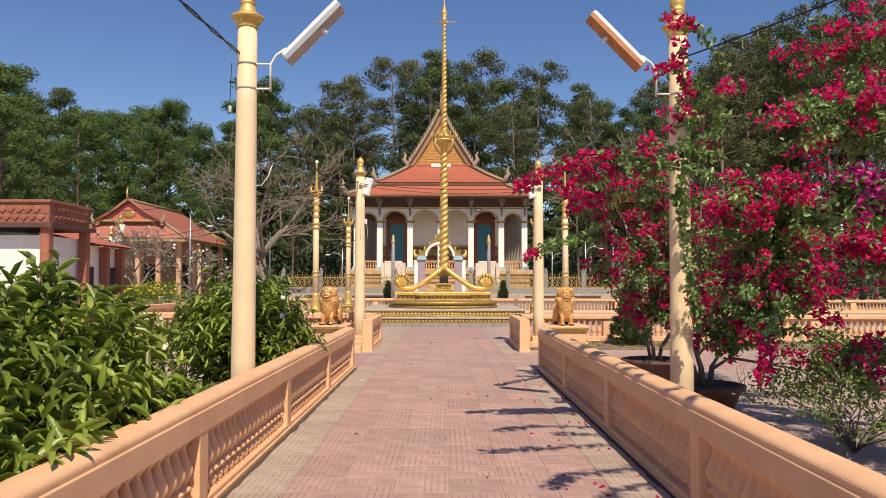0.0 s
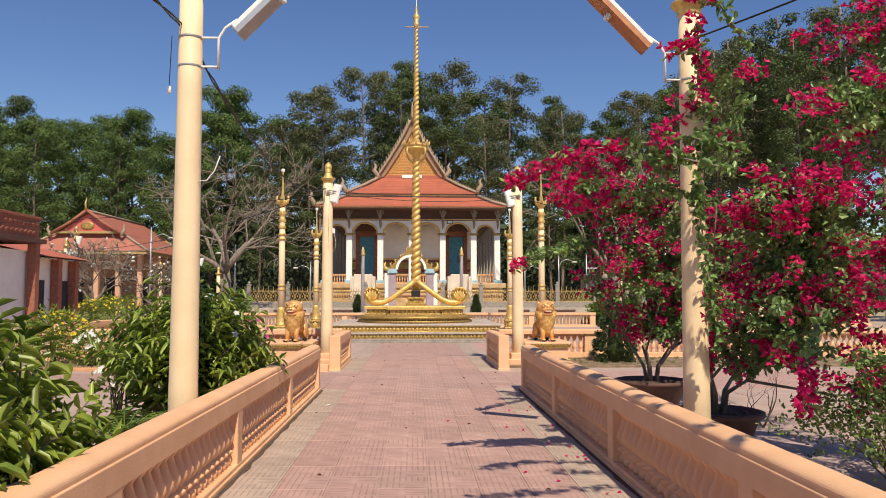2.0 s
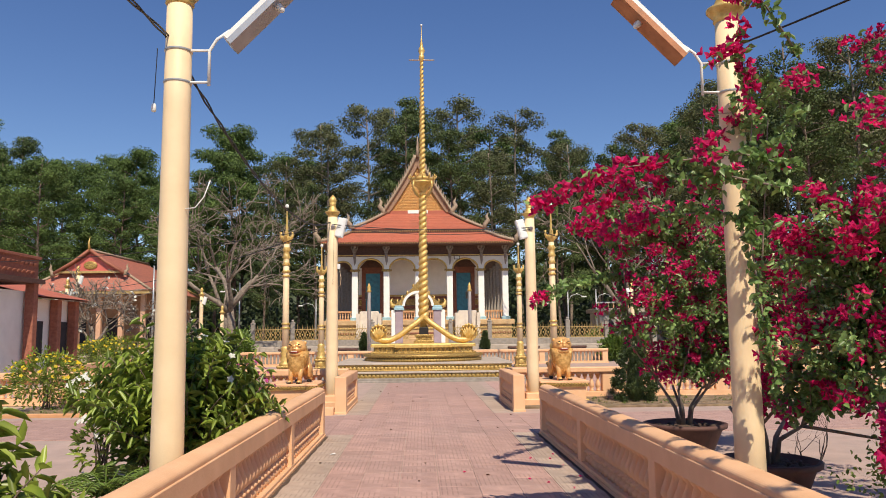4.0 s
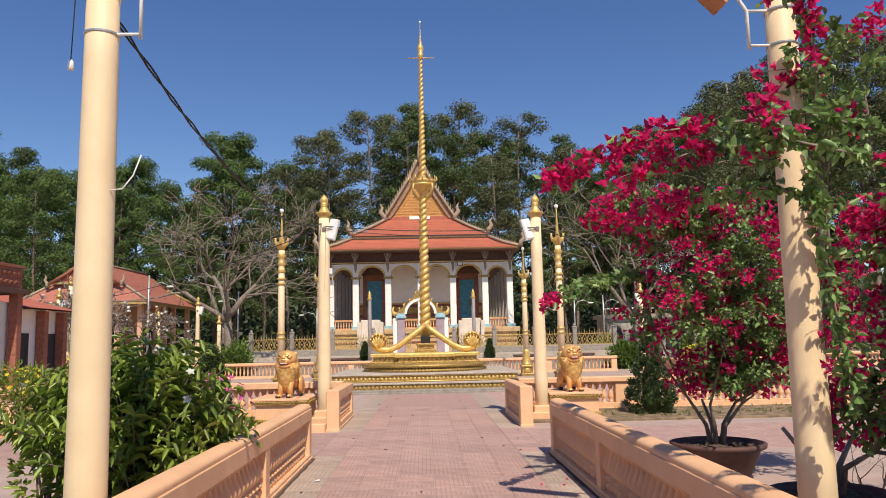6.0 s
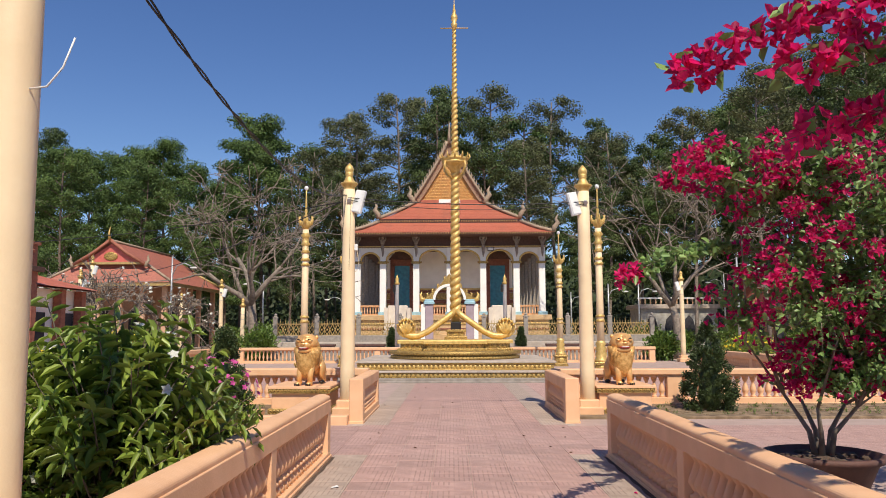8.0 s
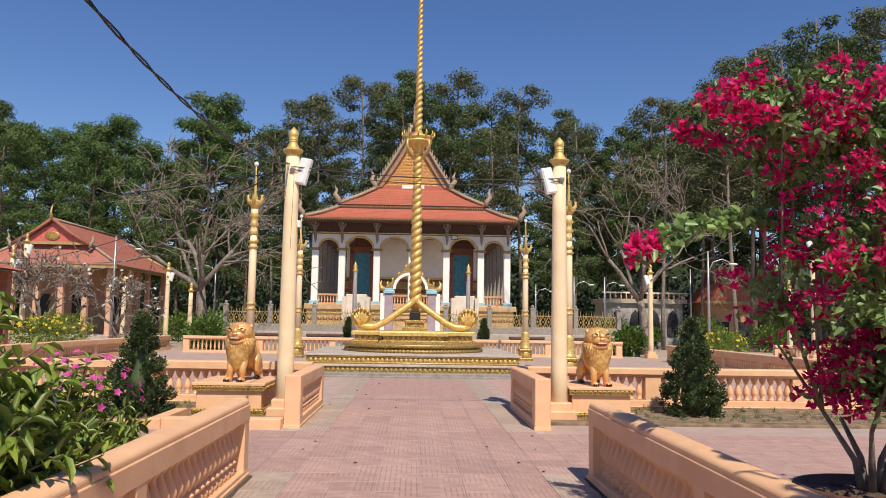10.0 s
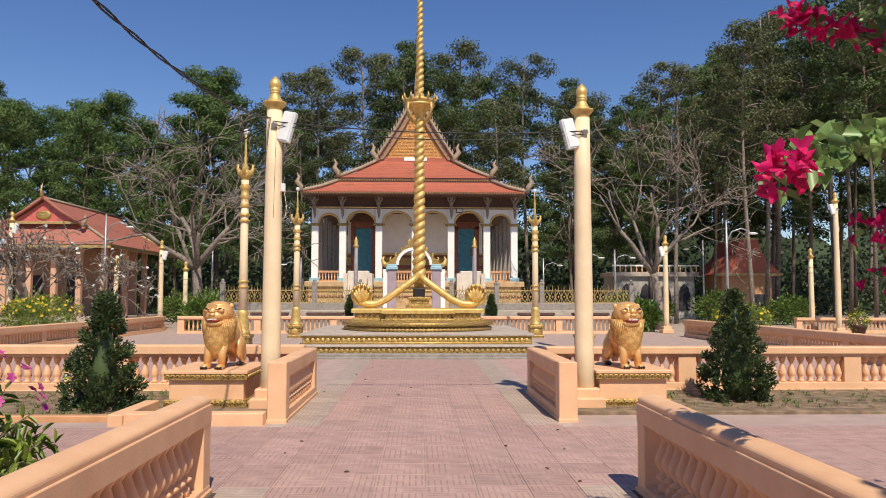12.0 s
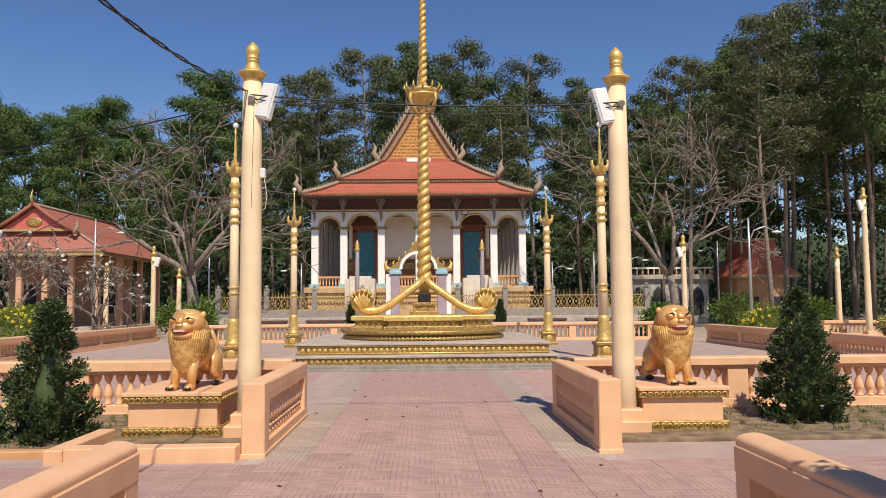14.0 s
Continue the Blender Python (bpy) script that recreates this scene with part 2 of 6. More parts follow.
# ---- builders ----
class MB:
    """Collects faces, with a material slot each, for one mesh."""

    def __init__(self, smooth=False):
        self.v, self.f, self.m, self.s, self.smooth = [], [], [], [], smooth

    def add(self, vs, fs, slot=0, smooth=None):
        o = len(self.v)
        self.v += [tuple(p) for p in vs]
        self.f += [tuple(i + o for i in f) for f in fs]
        self.m += [slot] * len(fs)
        self.s += [self.smooth if smooth is None else smooth] * len(fs)
        return self

    def box(self, x0, y0, z0, x1, y1, z1, c=0.0, slot=0):
        """A block with its top and upright edges chamfered by c."""
        if c <= 0:
            vs = [(x, y, z) for z in (z0, z1) for x, y in ((x0, y0), (x1, y0), (x1, y1), (x0, y1))]
            return self.add(vs, [(3, 2, 1, 0), (4, 5, 6, 7), (0, 1, 5, 4), (1, 2, 6, 5), (2, 3, 7, 6), (3, 0, 4, 7)], slot, False)

        def ring(z, i):
            a, b, d, e = x0 + i, x1 - i, y0 + i, y1 - i
            return [(a + c, d, z), (b - c, d, z), (b, d + c, z), (b, e - c, z), (b - c, e, z), (a + c, e, z), (a, e - c, z), (a, d + c, z)]
        vs = ring(z0, 0) + ring(z1 - c, 0) + ring(z1, c * 0.8)
        fs = [tuple(range(7, -1, -1)), tuple(range(16, 24))]
        for k in (0, 8):
            fs += [(k + i, k + (i + 1) % 8, k + 8 + (i + 1) % 8, k + 8 + i) for i in range(8)]
        return self.add(vs, fs, slot, False)

    def lathe(self, prof, seg=16, at=(0, 0, 0), slot=0, sx=1.0, sy=1.0, turn=0.0):
        """prof: (radius, height) from the bottom up."""
        vs, fs = [], []
        for r, z in prof:
            vs += [(at[0] + r * sx * math.cos(turn + math.tau * i / seg), at[1] + r * sy * math.sin(turn + math.tau * i / seg), at[2] + z) for i in range(seg)]
        for k in range(len(prof) - 1):
            fs += [(k * seg + i, k * seg + (i + 1) % seg, (k + 1) * seg + (i + 1) % seg, (k + 1) * seg + i) for i in range(seg)]
        fs += [tuple(range(seg - 1, -1, -1)), tuple((len(prof) - 1) * seg + i for i in range(seg))]
        self.add(vs, fs, slot)
        self.s[-2:] = [False, False]
        return self

    def tube(self, pts, rad, seg=6, slot=0):
        pts = [Vector(p) for p in pts]
        if not hasattr(rad, "__len__"):
            rad = [rad] * len(pts)
        vs, fs, side = [], [], None
        for i, p in enumerate(pts):
            d = (pts[min(i + 1, len(pts) - 1)] - pts[max(i - 1, 0)]).normalized()
            ref = side if side is not None and abs(side.dot(d)) < 0.95 else (Vector((0, 0, 1)) if abs(d.z) < 0.9 else Vector((1, 0, 0)))
            side = (ref - d * ref.dot(d)).normalized()
            up = d.cross(side)
            vs += [p + (side * math.cos(math.tau * k / seg) + up * math.sin(math.tau * k / seg)) * rad[i] for k in range(seg)]
        for i in range(len(pts) - 1):
            fs += [(i * seg + k, i * seg + (k + 1) % seg, (i + 1) * seg + (k + 1) % seg, (i + 1) * seg + k) for k in range(seg)]
        fs += [tuple(range(seg - 1, -1, -1)), tuple((len(pts) - 1) * seg + k for k in range(seg))]
        self.add(vs, fs, slot)
        self.s[-2:] = [False, False]
        return self

    def ball(self, c, r, seg=14, rings=9, slot=0, m=None):
        """An ellipsoid of radii r, turned by m."""
        vs, fs = [], []
        for j in range(rings + 1):
            a = math.pi * j / rings
            for i in range(seg):
                b = math.tau * i / seg
                p = Vector((r[0] * math.sin(a) * math.cos(b), r[1] * math.sin(a) * math.sin(b), -r[2] * math.cos(a)))
                vs.append((m @ p if m else p) + Vector(c))
        for j in range(rings):
            fs += [(j * seg + i, j * seg + (i + 1) % seg, (j + 1) * seg + (i + 1) % seg, (j + 1) * seg + i) for i in range(seg)]
        return self.add(vs, fs, slot, True)

    def prism(self, outline, y0, y1, slot=0, smooth=False):
        """An outline in x and z, run from y0 to y1."""
        k = len(outline)
        vs = [(x, y0, z) for x, z in outline] + [(x, y1, z) for x, z in outline]
        fs = [tuple(range(k)), tuple(range(2 * k - 1, k - 1, -1))] + [(i, i + k, (i + 1) % k + k, (i + 1) % k) for i in range(k)]
        return self.add(vs, fs, slot, smooth)

    def leaf(self, p, d, n, length, width, slot=0, fold=0.25):
        """A leaf of four faces, folded along its rib and drooping to its tip."""
        d = d.normalized()
        s = d.cross(n)
        s = s.normalized() if s.length > 1e-4 else Vector((1, 0, 0))
        u = s.cross(d)
        q = p + d * length - u * length * 0.14
        h1, h2 = p + d * length * 0.26 + u * length * 0.05, p + d * length * 0.66 + u * length * 0.01
        k1, k2 = width * 0.46, width * 0.40
        lift = u * width * fold
        return self.add([p, h1 + s * k1 + lift, h2 + s * k2 + lift, q, h2 - s * k2 + lift, h1 - s * k1 + lift], [(0, 3, 2, 1), (0, 5, 4, 3)], slot, True)

    def mesh(self, name, *mats):
        me = bpy.data.meshes.new(name)
        me.from_pydata(self.v, [], self.f)
        for m in mats:
            me.materials.append(m)
        me.polygons.foreach_set("material_index", self.m)
        me.polygons.foreach_set("use_smooth", self.s)
        me.update()
        return me


def thing(name, label, category, at=(0, 0, 0), rz=0, group="", kind="", mb=None, mats=()):
    ob = new(name, mb.mesh(name, *mats) if mb else None)
    ob.matrix_basis = pose(*at, 0, 0, rz)
    return tagged(ob, label, category, group, kind)


def part(name, mb, mats, parent, label="", at=(0, 0, 0), rz=0):
    kind = "stuff" if name == "bloom" else ""
    me = mb if isinstance(mb, bpy.types.Mesh) else mb.mesh(name, *(mats if isinstance(mats, (list, tuple)) else [mats]))
    ob = new(name, me)
    ob.parent = parent
    ob.matrix_basis = pose(*at, 0, 0, rz)
    return tagged(ob, label, kind=kind)


XC = 0.27  # the axis of the walk, the flagpole and the temple

# ---- large structure: ground, paths ----
thing("ground", "pale dry sandy ground around the temple court", "ground", kind="structure",
      mb=MB().add([(-1500, -1500, -0.03), (1500, -1500, -0.03), (1500, 1500, -0.03), (-1500, 1500, -0.03)], [(0, 1, 2, 3)]), mats=[GROUND])
thing("plaza_floor", "weathered pinkish court paving round the flagpole", "pavement", kind="structure",
      mb=MB().box(-12.3, 24.45, -0.3, 11.9, 50.1, -0.004), mats=[PLAZA])
thing("cross_path", "weathered pink cross path before the gate", "pavement", kind="structure",
      mb=MB().box(-30, 17.6, -0.3, -1.64, 20.95, -0.006).box(2.36, 17.6, -0.3, 30, 21.5, -0.006), mats=[PLAZA])
thing("side_yard", "grey cement yard beside the walk", "pavement", kind="structure",
      mb=MB().box(2.36, -6, -0.3, 30, 17.58, -0.012).box(-30, -6, -0.3, -1.64, 17.58, -0.012), mats=[PLAZA])
for sx0, sx1, sy in ((-9, -1.75, 21.14), (2.45, 30, 21.70)):
    thing("planting_bed", "dry earth bed with patchy grass along the balustrade", "flower bed", kind="structure",
          mb=MB().box(sx0, sy, -0.3, sx1, 24.1, 0.03), mats=[DIRT])
walkway = thing("walkway", "pink grooved concrete slab walkway, worn and dusty", "walkway", kind="structure",
                mb=MB().box(-1.64, -6, -0.3, 2.36, 31.2, -0.008), mats=[SLAB])

# ---- balustrades ----
BALUSTER = MB(True).lathe([(0.040, 0), (0.040, 0.055), (0.026, 0.065), (0.026, 0.08), (0.048, 0.098), (0.048, 0.118), (0.026, 0.13), (0.034, 0.15), (0.054, 0.20), (0.052, 0.23), (0.032, 0.30), (0.022, 0.345), (0.034, 0.37), (0.044, 0.39), (0.044, 0.41)], 8).mesh("baluster", PEACH)
BALUSTER_BIG = MB(True).lathe([(0.058, 0), (0.058, 0.03), (0.036, 0.05), (0.066, 0.12), (0.070, 0.16), (0.050, 0.25), (0.026, 0.32), (0.030, 0.34), (0.044, 0.36), (0.062, 0.42), (0.066, 0.43), (0.066, 0.46)], 10).mesh("baluster", PEACH)
BALUSTER_FAR = MB(True).lathe([(0.05, 0), (0.026, 0.05), (0.058, 0.15), (0.03, 0.27), (0.05, 0.36), (0.05, 0.4)], 6).mesh("baluster", PEACH)


def rail_profile(w, z0, z1):
    """A coping with a rounded back over a flat band."""
    h = w / 2 - 0.014
    pts = [(-w / 2, z0), (-w / 2, z1 - 0.082), (-w / 2 + 0.004, z1 - 0.076), (-h, z1 - 0.074)]
    pts += [(-h * math.cos(a) * (1.0 + 0.14 * math.sin(a) * abs(math.cos(a))), z1 - 0.072 + 0.072 * math.sin(a) ** 0.7) for a in (math.pi * k / 18 for k in range(1, 18))]
    return pts + [(h, z1 - 0.074), (w / 2 - 0.004, z1 - 0.076), (w / 2, z1 - 0.082), (w / 2, z0)]


def balustrade(name, label, a, b, w=0.25, top=0.72, low=0.08, high=0.50, posts=(), step=0.165, bal=None, post_w=0.20, group="balustrades", flat=False, over=0.05):
    """A run from a to b on the plan; posts: distances along it."""
    d = Vector((b[0] - a[0], b[1] - a[1]))
    run, ang = d.length, math.degrees(math.atan2(d.y, d.x)) - 90
    ob = thing(name, label, "balustrade", (a[0], a[1], 0), ang, group)
    if flat:
        part("coping", MB().box(-w / 2 - over, 0, high + 0.06, w / 2 + over, run, top, 0.02).box(-w / 2 + 0.003, 0.003, high, w / 2 - 0.003, run - 0.003, high + 0.062), PEACH, ob)
    else:
        part("coping", MB().prism(rail_profile(w, high, top), 0, run), PEACH, ob)
    part("plinth", MB().box(-w / 2, 0, -0.02, w / 2, run, low, 0.008).box(-w / 2 - 0.018, -0.015, -0.02, w / 2 + 0.018, run + 0.015, 0.04, 0.008), PEACH, ob)
    post = MB().box(-w / 2 + 0.004, -post_w / 2, low - 0.01, w / 2 - 0.004, post_w / 2, high + 0.01, 0.006).mesh("post", PEACH)
    for s in posts:
        part("post", post, None, ob, at=(0, s, 0))
    bal = bal or BALUSTER
    n = int(run / step)
    for i in range(n):
        s = (i + 0.5) * run / n
        if all(abs(s - q) > post_w / 2 + 0.05 for q in posts):
            o = part("baluster", bal, None, ob, at=(0, s, low))
            o.scale.x = 1.85 if bal is BALUSTER else 1.3
            o.scale.z = (high - low) / max(v.co.z for v in bal.vertices)
    return ob


walk_posts = [0.1 + 3.13 * k for k in range(7)]
RUN = 20.5
balustrade("balustrade", "peach painted balustrade with rounded coping beside the walkway", (-1.60, 17.2), (-1.60, 17.2 - RUN), posts=walk_posts, top=0.835, high=0.60)
balustrade("balustrade", "peach painted balustrade dappled with branch shadows beside the walkway", (2.355, 17.2), (2.355, 17.2 - RUN), posts=walk_posts, top=0.835, high=0.60)
for gx, lab in ((-1.60, "peach gate wing wall with square front pillar and small balusters"), (2.35, "peach gate wing wall with square front pillar, shaded inner side")):
    wing = balustrade("gate_wing", lab, (gx, 20.85), (gx, 23.95), w=0.24, top=0.80, low=0.14, high=0.60, posts=(0.13, 2.97), post_w=0.26, group="gate wings", flat=True, step=0.165, over=0.0)
    part("pillar", MB().box(-0.128, -0.004, -0.02, 0.128, 0.27, 0.804, 0.012), PEACH, wing, "square front pillar")
balustrade("balustrade", "peach balustrade with plump balusters across the court front", (-1.74, 24.25), (-16, 24.25), w=0.26, top=0.83, low=0.16, high=0.62,
           posts=[0.2 + 3.05 * k for k in range(5)], step=0.17, bal=BALUSTER_BIG, post_w=0.32, flat=True)
balustrade("balustrade", "peach balustrade with plump balusters across the court front", (2.42, 24.25), (17.7, 24.25), w=0.26, top=0.80, low=0.16, high=0.62,
           posts=[2.75 - 3.05 + 3.05 * k for k in range(1, 6)], step=0.17, bal=BALUSTER_BIG, post_w=0.32, flat=True)
balustrade("balustrade", "pale peach balustrade behind the flagpole podium", (-10.9, 46), (10.6, 46), w=0.24, top=0.80, low=0.12, high=0.62,
           posts=[0.15 + 3.53 * k for k in range(7)], step=0.2, bal=BALUSTER_FAR, post_w=0.3, flat=True)
balustrade("balustrade", "peach balustrade along the court's side", (-12.5, 30.5), (-12.5, 48.6), w=0.24, top=0.74, low=0.16, high=0.50,
           posts=[0.15 + 2.95 * k for k in range(7)], step=0.19, bal=BALUSTER_FAR, post_w=0.3, flat=True)
balustrade("balustrade", "peach balustrade in shade along the court's side", (12.0, 27.5), (12.0, 43.2), w=0.24, top=0.74, low=0.16, high=0.50,
           posts=[0.15 + 3.07 * k for k in range(6)], step=0.19, bal=BALUSTER_FAR, post_w=0.3, flat=True)
balustrade("balustrade", "peach balustrade beyond the court", (18.5, 46.5), (27, 46.5), w=0.24, top=0.74, low=0.16, high=0.56,
           posts=[0.15 + 2.9 * k for k in range(3)], step=0.2, bal=BALUSTER_FAR, post_w=0.3, flat=True)
for c0, c1 in ((-3.75, -1.732),):
    thing("kerb", "low peach painted kerb before the lion plinth", "kerb", kind="structure", mb=MB().box(c0 + 0.2, 20.62, -0.02, c1, 20.86, 0.16, 0.012).box(c0, 20.60, -0.02, c0 + 0.2, 22.0, 0.15, 0.012), mats=[PEACH])
thing("kerb", "low earth-coloured kerb of the planting bed", "kerb", kind="structure", mb=MB().box(-9, 21.0, -0.02, -3.87, 21.16, 0.07, 0.01), mats=[PEACH_DARK])
thing("kerb", "weathered cement kerb of the planting bed", "kerb", kind="structure", mb=MB().box(2.50, 21.45, -0.02, 30, 21.72, 0.045, 0.01), mats=[DIRT])


# ---- lamp columns ----
FINIAL = [(0.106, 0), (0.122, 0.02), (0.115, 0.05), (0.16, 0.10), (0.182, 0.125), (0.18, 0.145), (0.122, 0.16), (0.105, 0.20), (0.078, 0.26), (0.07, 0.28), (0.082, 0.29), (0.082, 0.305), (0.07, 0.315), (0.085, 0.325), (0.085, 0.345), (0.072, 0.352), (0.088, 0.39), (0.094, 0.425), (0.086, 0.465), (0.062, 0.505), (0.034, 0.535), (0.008, 0.565)]


def column(at, label, panel="", height=4.45, side=1, base=True, group="lamp columns", top_mat=None, girth=1.0):
    ob = thing("lamp_column", label, "lamp column", at, 0, group)
    k = height / 4.45
    part("shaft", MB(True).lathe([(0.136 * girth, 0.0), (0.131 * girth, 0.8), (0.121 * girth, 2.2), (0.113 * girth, 3.6), (0.107 * girth, 4.46)], 24).mesh("shaft", CREAM), None, ob).scale.z = k
    part("finial", MB(True).lathe(FINIAL, 24), GOLD, ob, "gilded lotus bud finial", (0, 0, height))
    if base:
        part("plinth", MB().box(-0.27, -0.27, -0.02, 0.27, 0.27, 0.17, 0.02).box(-0.20, -0.20, 0.165, 0.20, 0.20, 0.31, 0.02), PEACH, ob)
    for z in (height - 0.41, height - 0.69):
        part("clamp_band", MB().lathe([(0.112, 0), (0.119, 0.004), (0.119, 0.016), (0.112, 0.02)], 20), STEEL, ob, at=(0, 0, z))
    if panel == "solar":
        arm = MB(True)
        for z in (height - 0.40, height - 0.68):
            arm.tube([(0, -0.02, z), (side * 0.27, -0.02, z)], 0.012, 6)
        arm.tube([(side * 0.27, -0.02, height - 0.71), (side * 0.27, -0.02, height - 0.40), (side * 0.33, -0.02, height - 0.30), (side * 0.44, -0.02, height - 0.22)], 0.014, 8)
        part("bracket", arm, WHITE_MET, ob, "white pipe bracket")
        p = MB()
        p.box(-0.43, -0.10, -0.02, 0.43, 0.10, 0.03, 0.012).box(-0.43, -0.104, -0.075, 0.43, 0.104, -0.019, 0, 1)
        pan = part("light_panel", p, [WHITE_MET, top_mat or STEEL], ob, "long street light head with white rim", (side * 0.73, -0.03, height - 0.03))
        pan.rotation_euler = (radians(-6), radians(-46 * side), 0)
        bulb = part("bulb", MB(True).ball((0, 0, 0), (0.035, 0.035, 0.06), 10, 7), WHITE_MET, pan, "pale bulb under the head", (0.1 * side, 0, -0.09))
    elif panel == "flood":
        p = MB()
        p.box(-0.11, -0.06, -0.24, 0.11, 0.03, 0.24, 0.012).box(-0.09, -0.075, -0.22, 0.09, -0.058, 0.22, 0)
        f = part("floodlight", p, WHITE_MET, ob, "white flat floodlight", (side * 0.215, -0.06, height - 0.26))
        f.rotation_euler = (radians(-8), radians(12 * side), radians(-20 * side))
        part("clamp", MB(True).tube([(0, 0, height - 0.2), (side * 0.16, -0.02, height - 0.2)], 0.02, 6).tube([(0.02, -0.12, height - 0.22), (0.02, -0.17, height - 0.25)], 0.045, 8), STEEL, ob)
    return ob


column((-1.885, 10.3, 0), "cream lamp column with gilded finial and tilted light head", "solar", 4.58, 1, False)
column((3.12, 10.8, 0), "cream lamp column wound with bougainvillea, rusty light head", "solar", 4.65, -1, False, top_mat=RUST)
column((-1.95, 22.2, 0), "cream gate column with gilded bud finial and white floodlight", "flood", 4.57, 1, girth=1.12)
column((2.87, 22.2, 0), "cream gate column with gilded bud finial and white floodlight", "flood", 4.50, -1, girth=1.12)


# ---- podium and flagpole ----
PY = 35.2


def band(mb, half, front, z0, z1, slot=0, c=0.015):
    mb.box(XC - half, front, z0, XC + half, 2 * PY - front, z1, c, slot)


pod = thing("podium", "stepped podium with gilded lotus friezes and cement treads", "podium")
m = MB()
band(m, 3.9, 31.2, -0.02, 0.055)
band(m, 3.82, 31.28, 0.05, 0.13)
part("bottom_step", m, STONE, pod)
m = MB()
band(m, 3.42, 31.72, 0.125, 0.30)
part("lower_frieze", m, GOLD_ORN, pod, "gilded frieze")
m = MB()
band(m, 3.50, 31.66, 0.30, 0.355)
part("lower_tread", m, SLAB, pod)
m = MB()
band(m, 3.27, 32.10, 0.35, 0.60)
part("upper_frieze", m, GOLD_ORN, pod, "gilded frieze of lotus petals")
m = MB()
band(m, 3.34, 32.03, 0.60, 0.655)
part("upper_tread", m, SLAB, pod)
petal = MB(True).ball((0, 0, 0), (0.05, 0.018, 0.06), 8, 6).mesh("petal", GOLD)
for front, half, z, n in ((32.095, 3.2, 0.47, 44), (31.715, 3.35, 0.215, 46)):
    for i in range(n):
        part("petal", petal, None, pod, at=(XC - half + 2 * half * (i + 0.5) / n, front, z))
for z in (0.385, 0.575):
    part("bead_strip", MB(True).tube([(XC - 3.28, 32.09, z), (XC + 3.28, 32.09, z)], 0.022, 8), GOLD, pod)
part("round_drum", MB(True).lathe([(2.20, 0.65), (2.34, 0.66), (2.42, 0.70), (2.36, 0.76), (2.28, 0.78), (2.30, 0.80), (2.44, 0.82), (2.46, 0.86), (2.46, 0.92), (2.40, 0.935), (0.5, 0.94)], 72, (XC, PY, 0)), GOLD_ORN, pod, "round gilded lotus drum")
for i in range(60):
    a = -math.pi * (i + 0.5) / 60
    part("petal", petal, None, pod, at=(XC + 2.38 * math.cos(a), PY + 2.38 * math.sin(a), 0.715), rz=math.degrees(a) + 90)
for hx, hy, top in ((2.1, 1.0, 1.33), (1.15, 1.25, 1.31)):
    part("block_base", MB().box(XC - hx, PY - hy, 0.93, XC + hx, PY + hy, 1.02, 0.02), GOLD_ORN, pod)
    part("block_body", MB().box(XC - hx + 0.12, PY - hy + 0.1, 1.0, XC + hx - 0.12, PY + hy - 0.1, top - 0.11, 0.02), GOLD_ORN, pod)
    part("block_cornice", MB().box(XC - hx, PY - hy, top - 0.13, XC + hx, PY + hy, top, 0.03), GOLD, pod, "gilded moulded cornice")
    for k in range(int(hx / 0.1)):
        part("petal", petal, None, pod, at=(XC - hx + 0.2 + (2 * hx - 0.4) * (k + 0.5) / int(hx / 0.1), PY - hy + 0.095, 1.10))

naga = thing("flagpole", "tall gilded flagpole of entwined serpents on a podium", "flagpole", (XC + 0.03, PY, 0))
part("pedestal", MB().box(-0.42, -0.42, 1.31, 0.42, 0.42, 1.45, 0.02).box(-0.33, -0.33, 1.44, 0.33, 0.33, 1.62, 0.02).box(-0.38, -0.38, 1.61, 0.38, 0.38, 1.70, 0.02), GOLD_ORN, naga)
part("plaque", MB().box(-0.19, -0.30, 1.70, 0.19, 0.2, 1.98, 0.02), BLACK, naga, "dark plaque block")
part("core", MB(True).lathe([(0.16, 1.9), (0.15, 4), (0.10, 8), (0.05, 13.2), (0.03, 14.2)], 12), GOLD, naga)
TOPZ = 13.5


def rope(phase):
    pts, rad = [], []
    for i in range(1300):
        s = i / 1299
        z = 2.25 + (TOPZ - 2.25) * s
        r = 0.110 * (1 - s) + 0.040 * s
        a = phase + z * (11.0 + 2.5 * s)
        pts.append((r * math.cos(a), r * math.sin(a), z))
        rad.append(0.124 * (1 - s) + 0.042 * s)
    return pts, rad


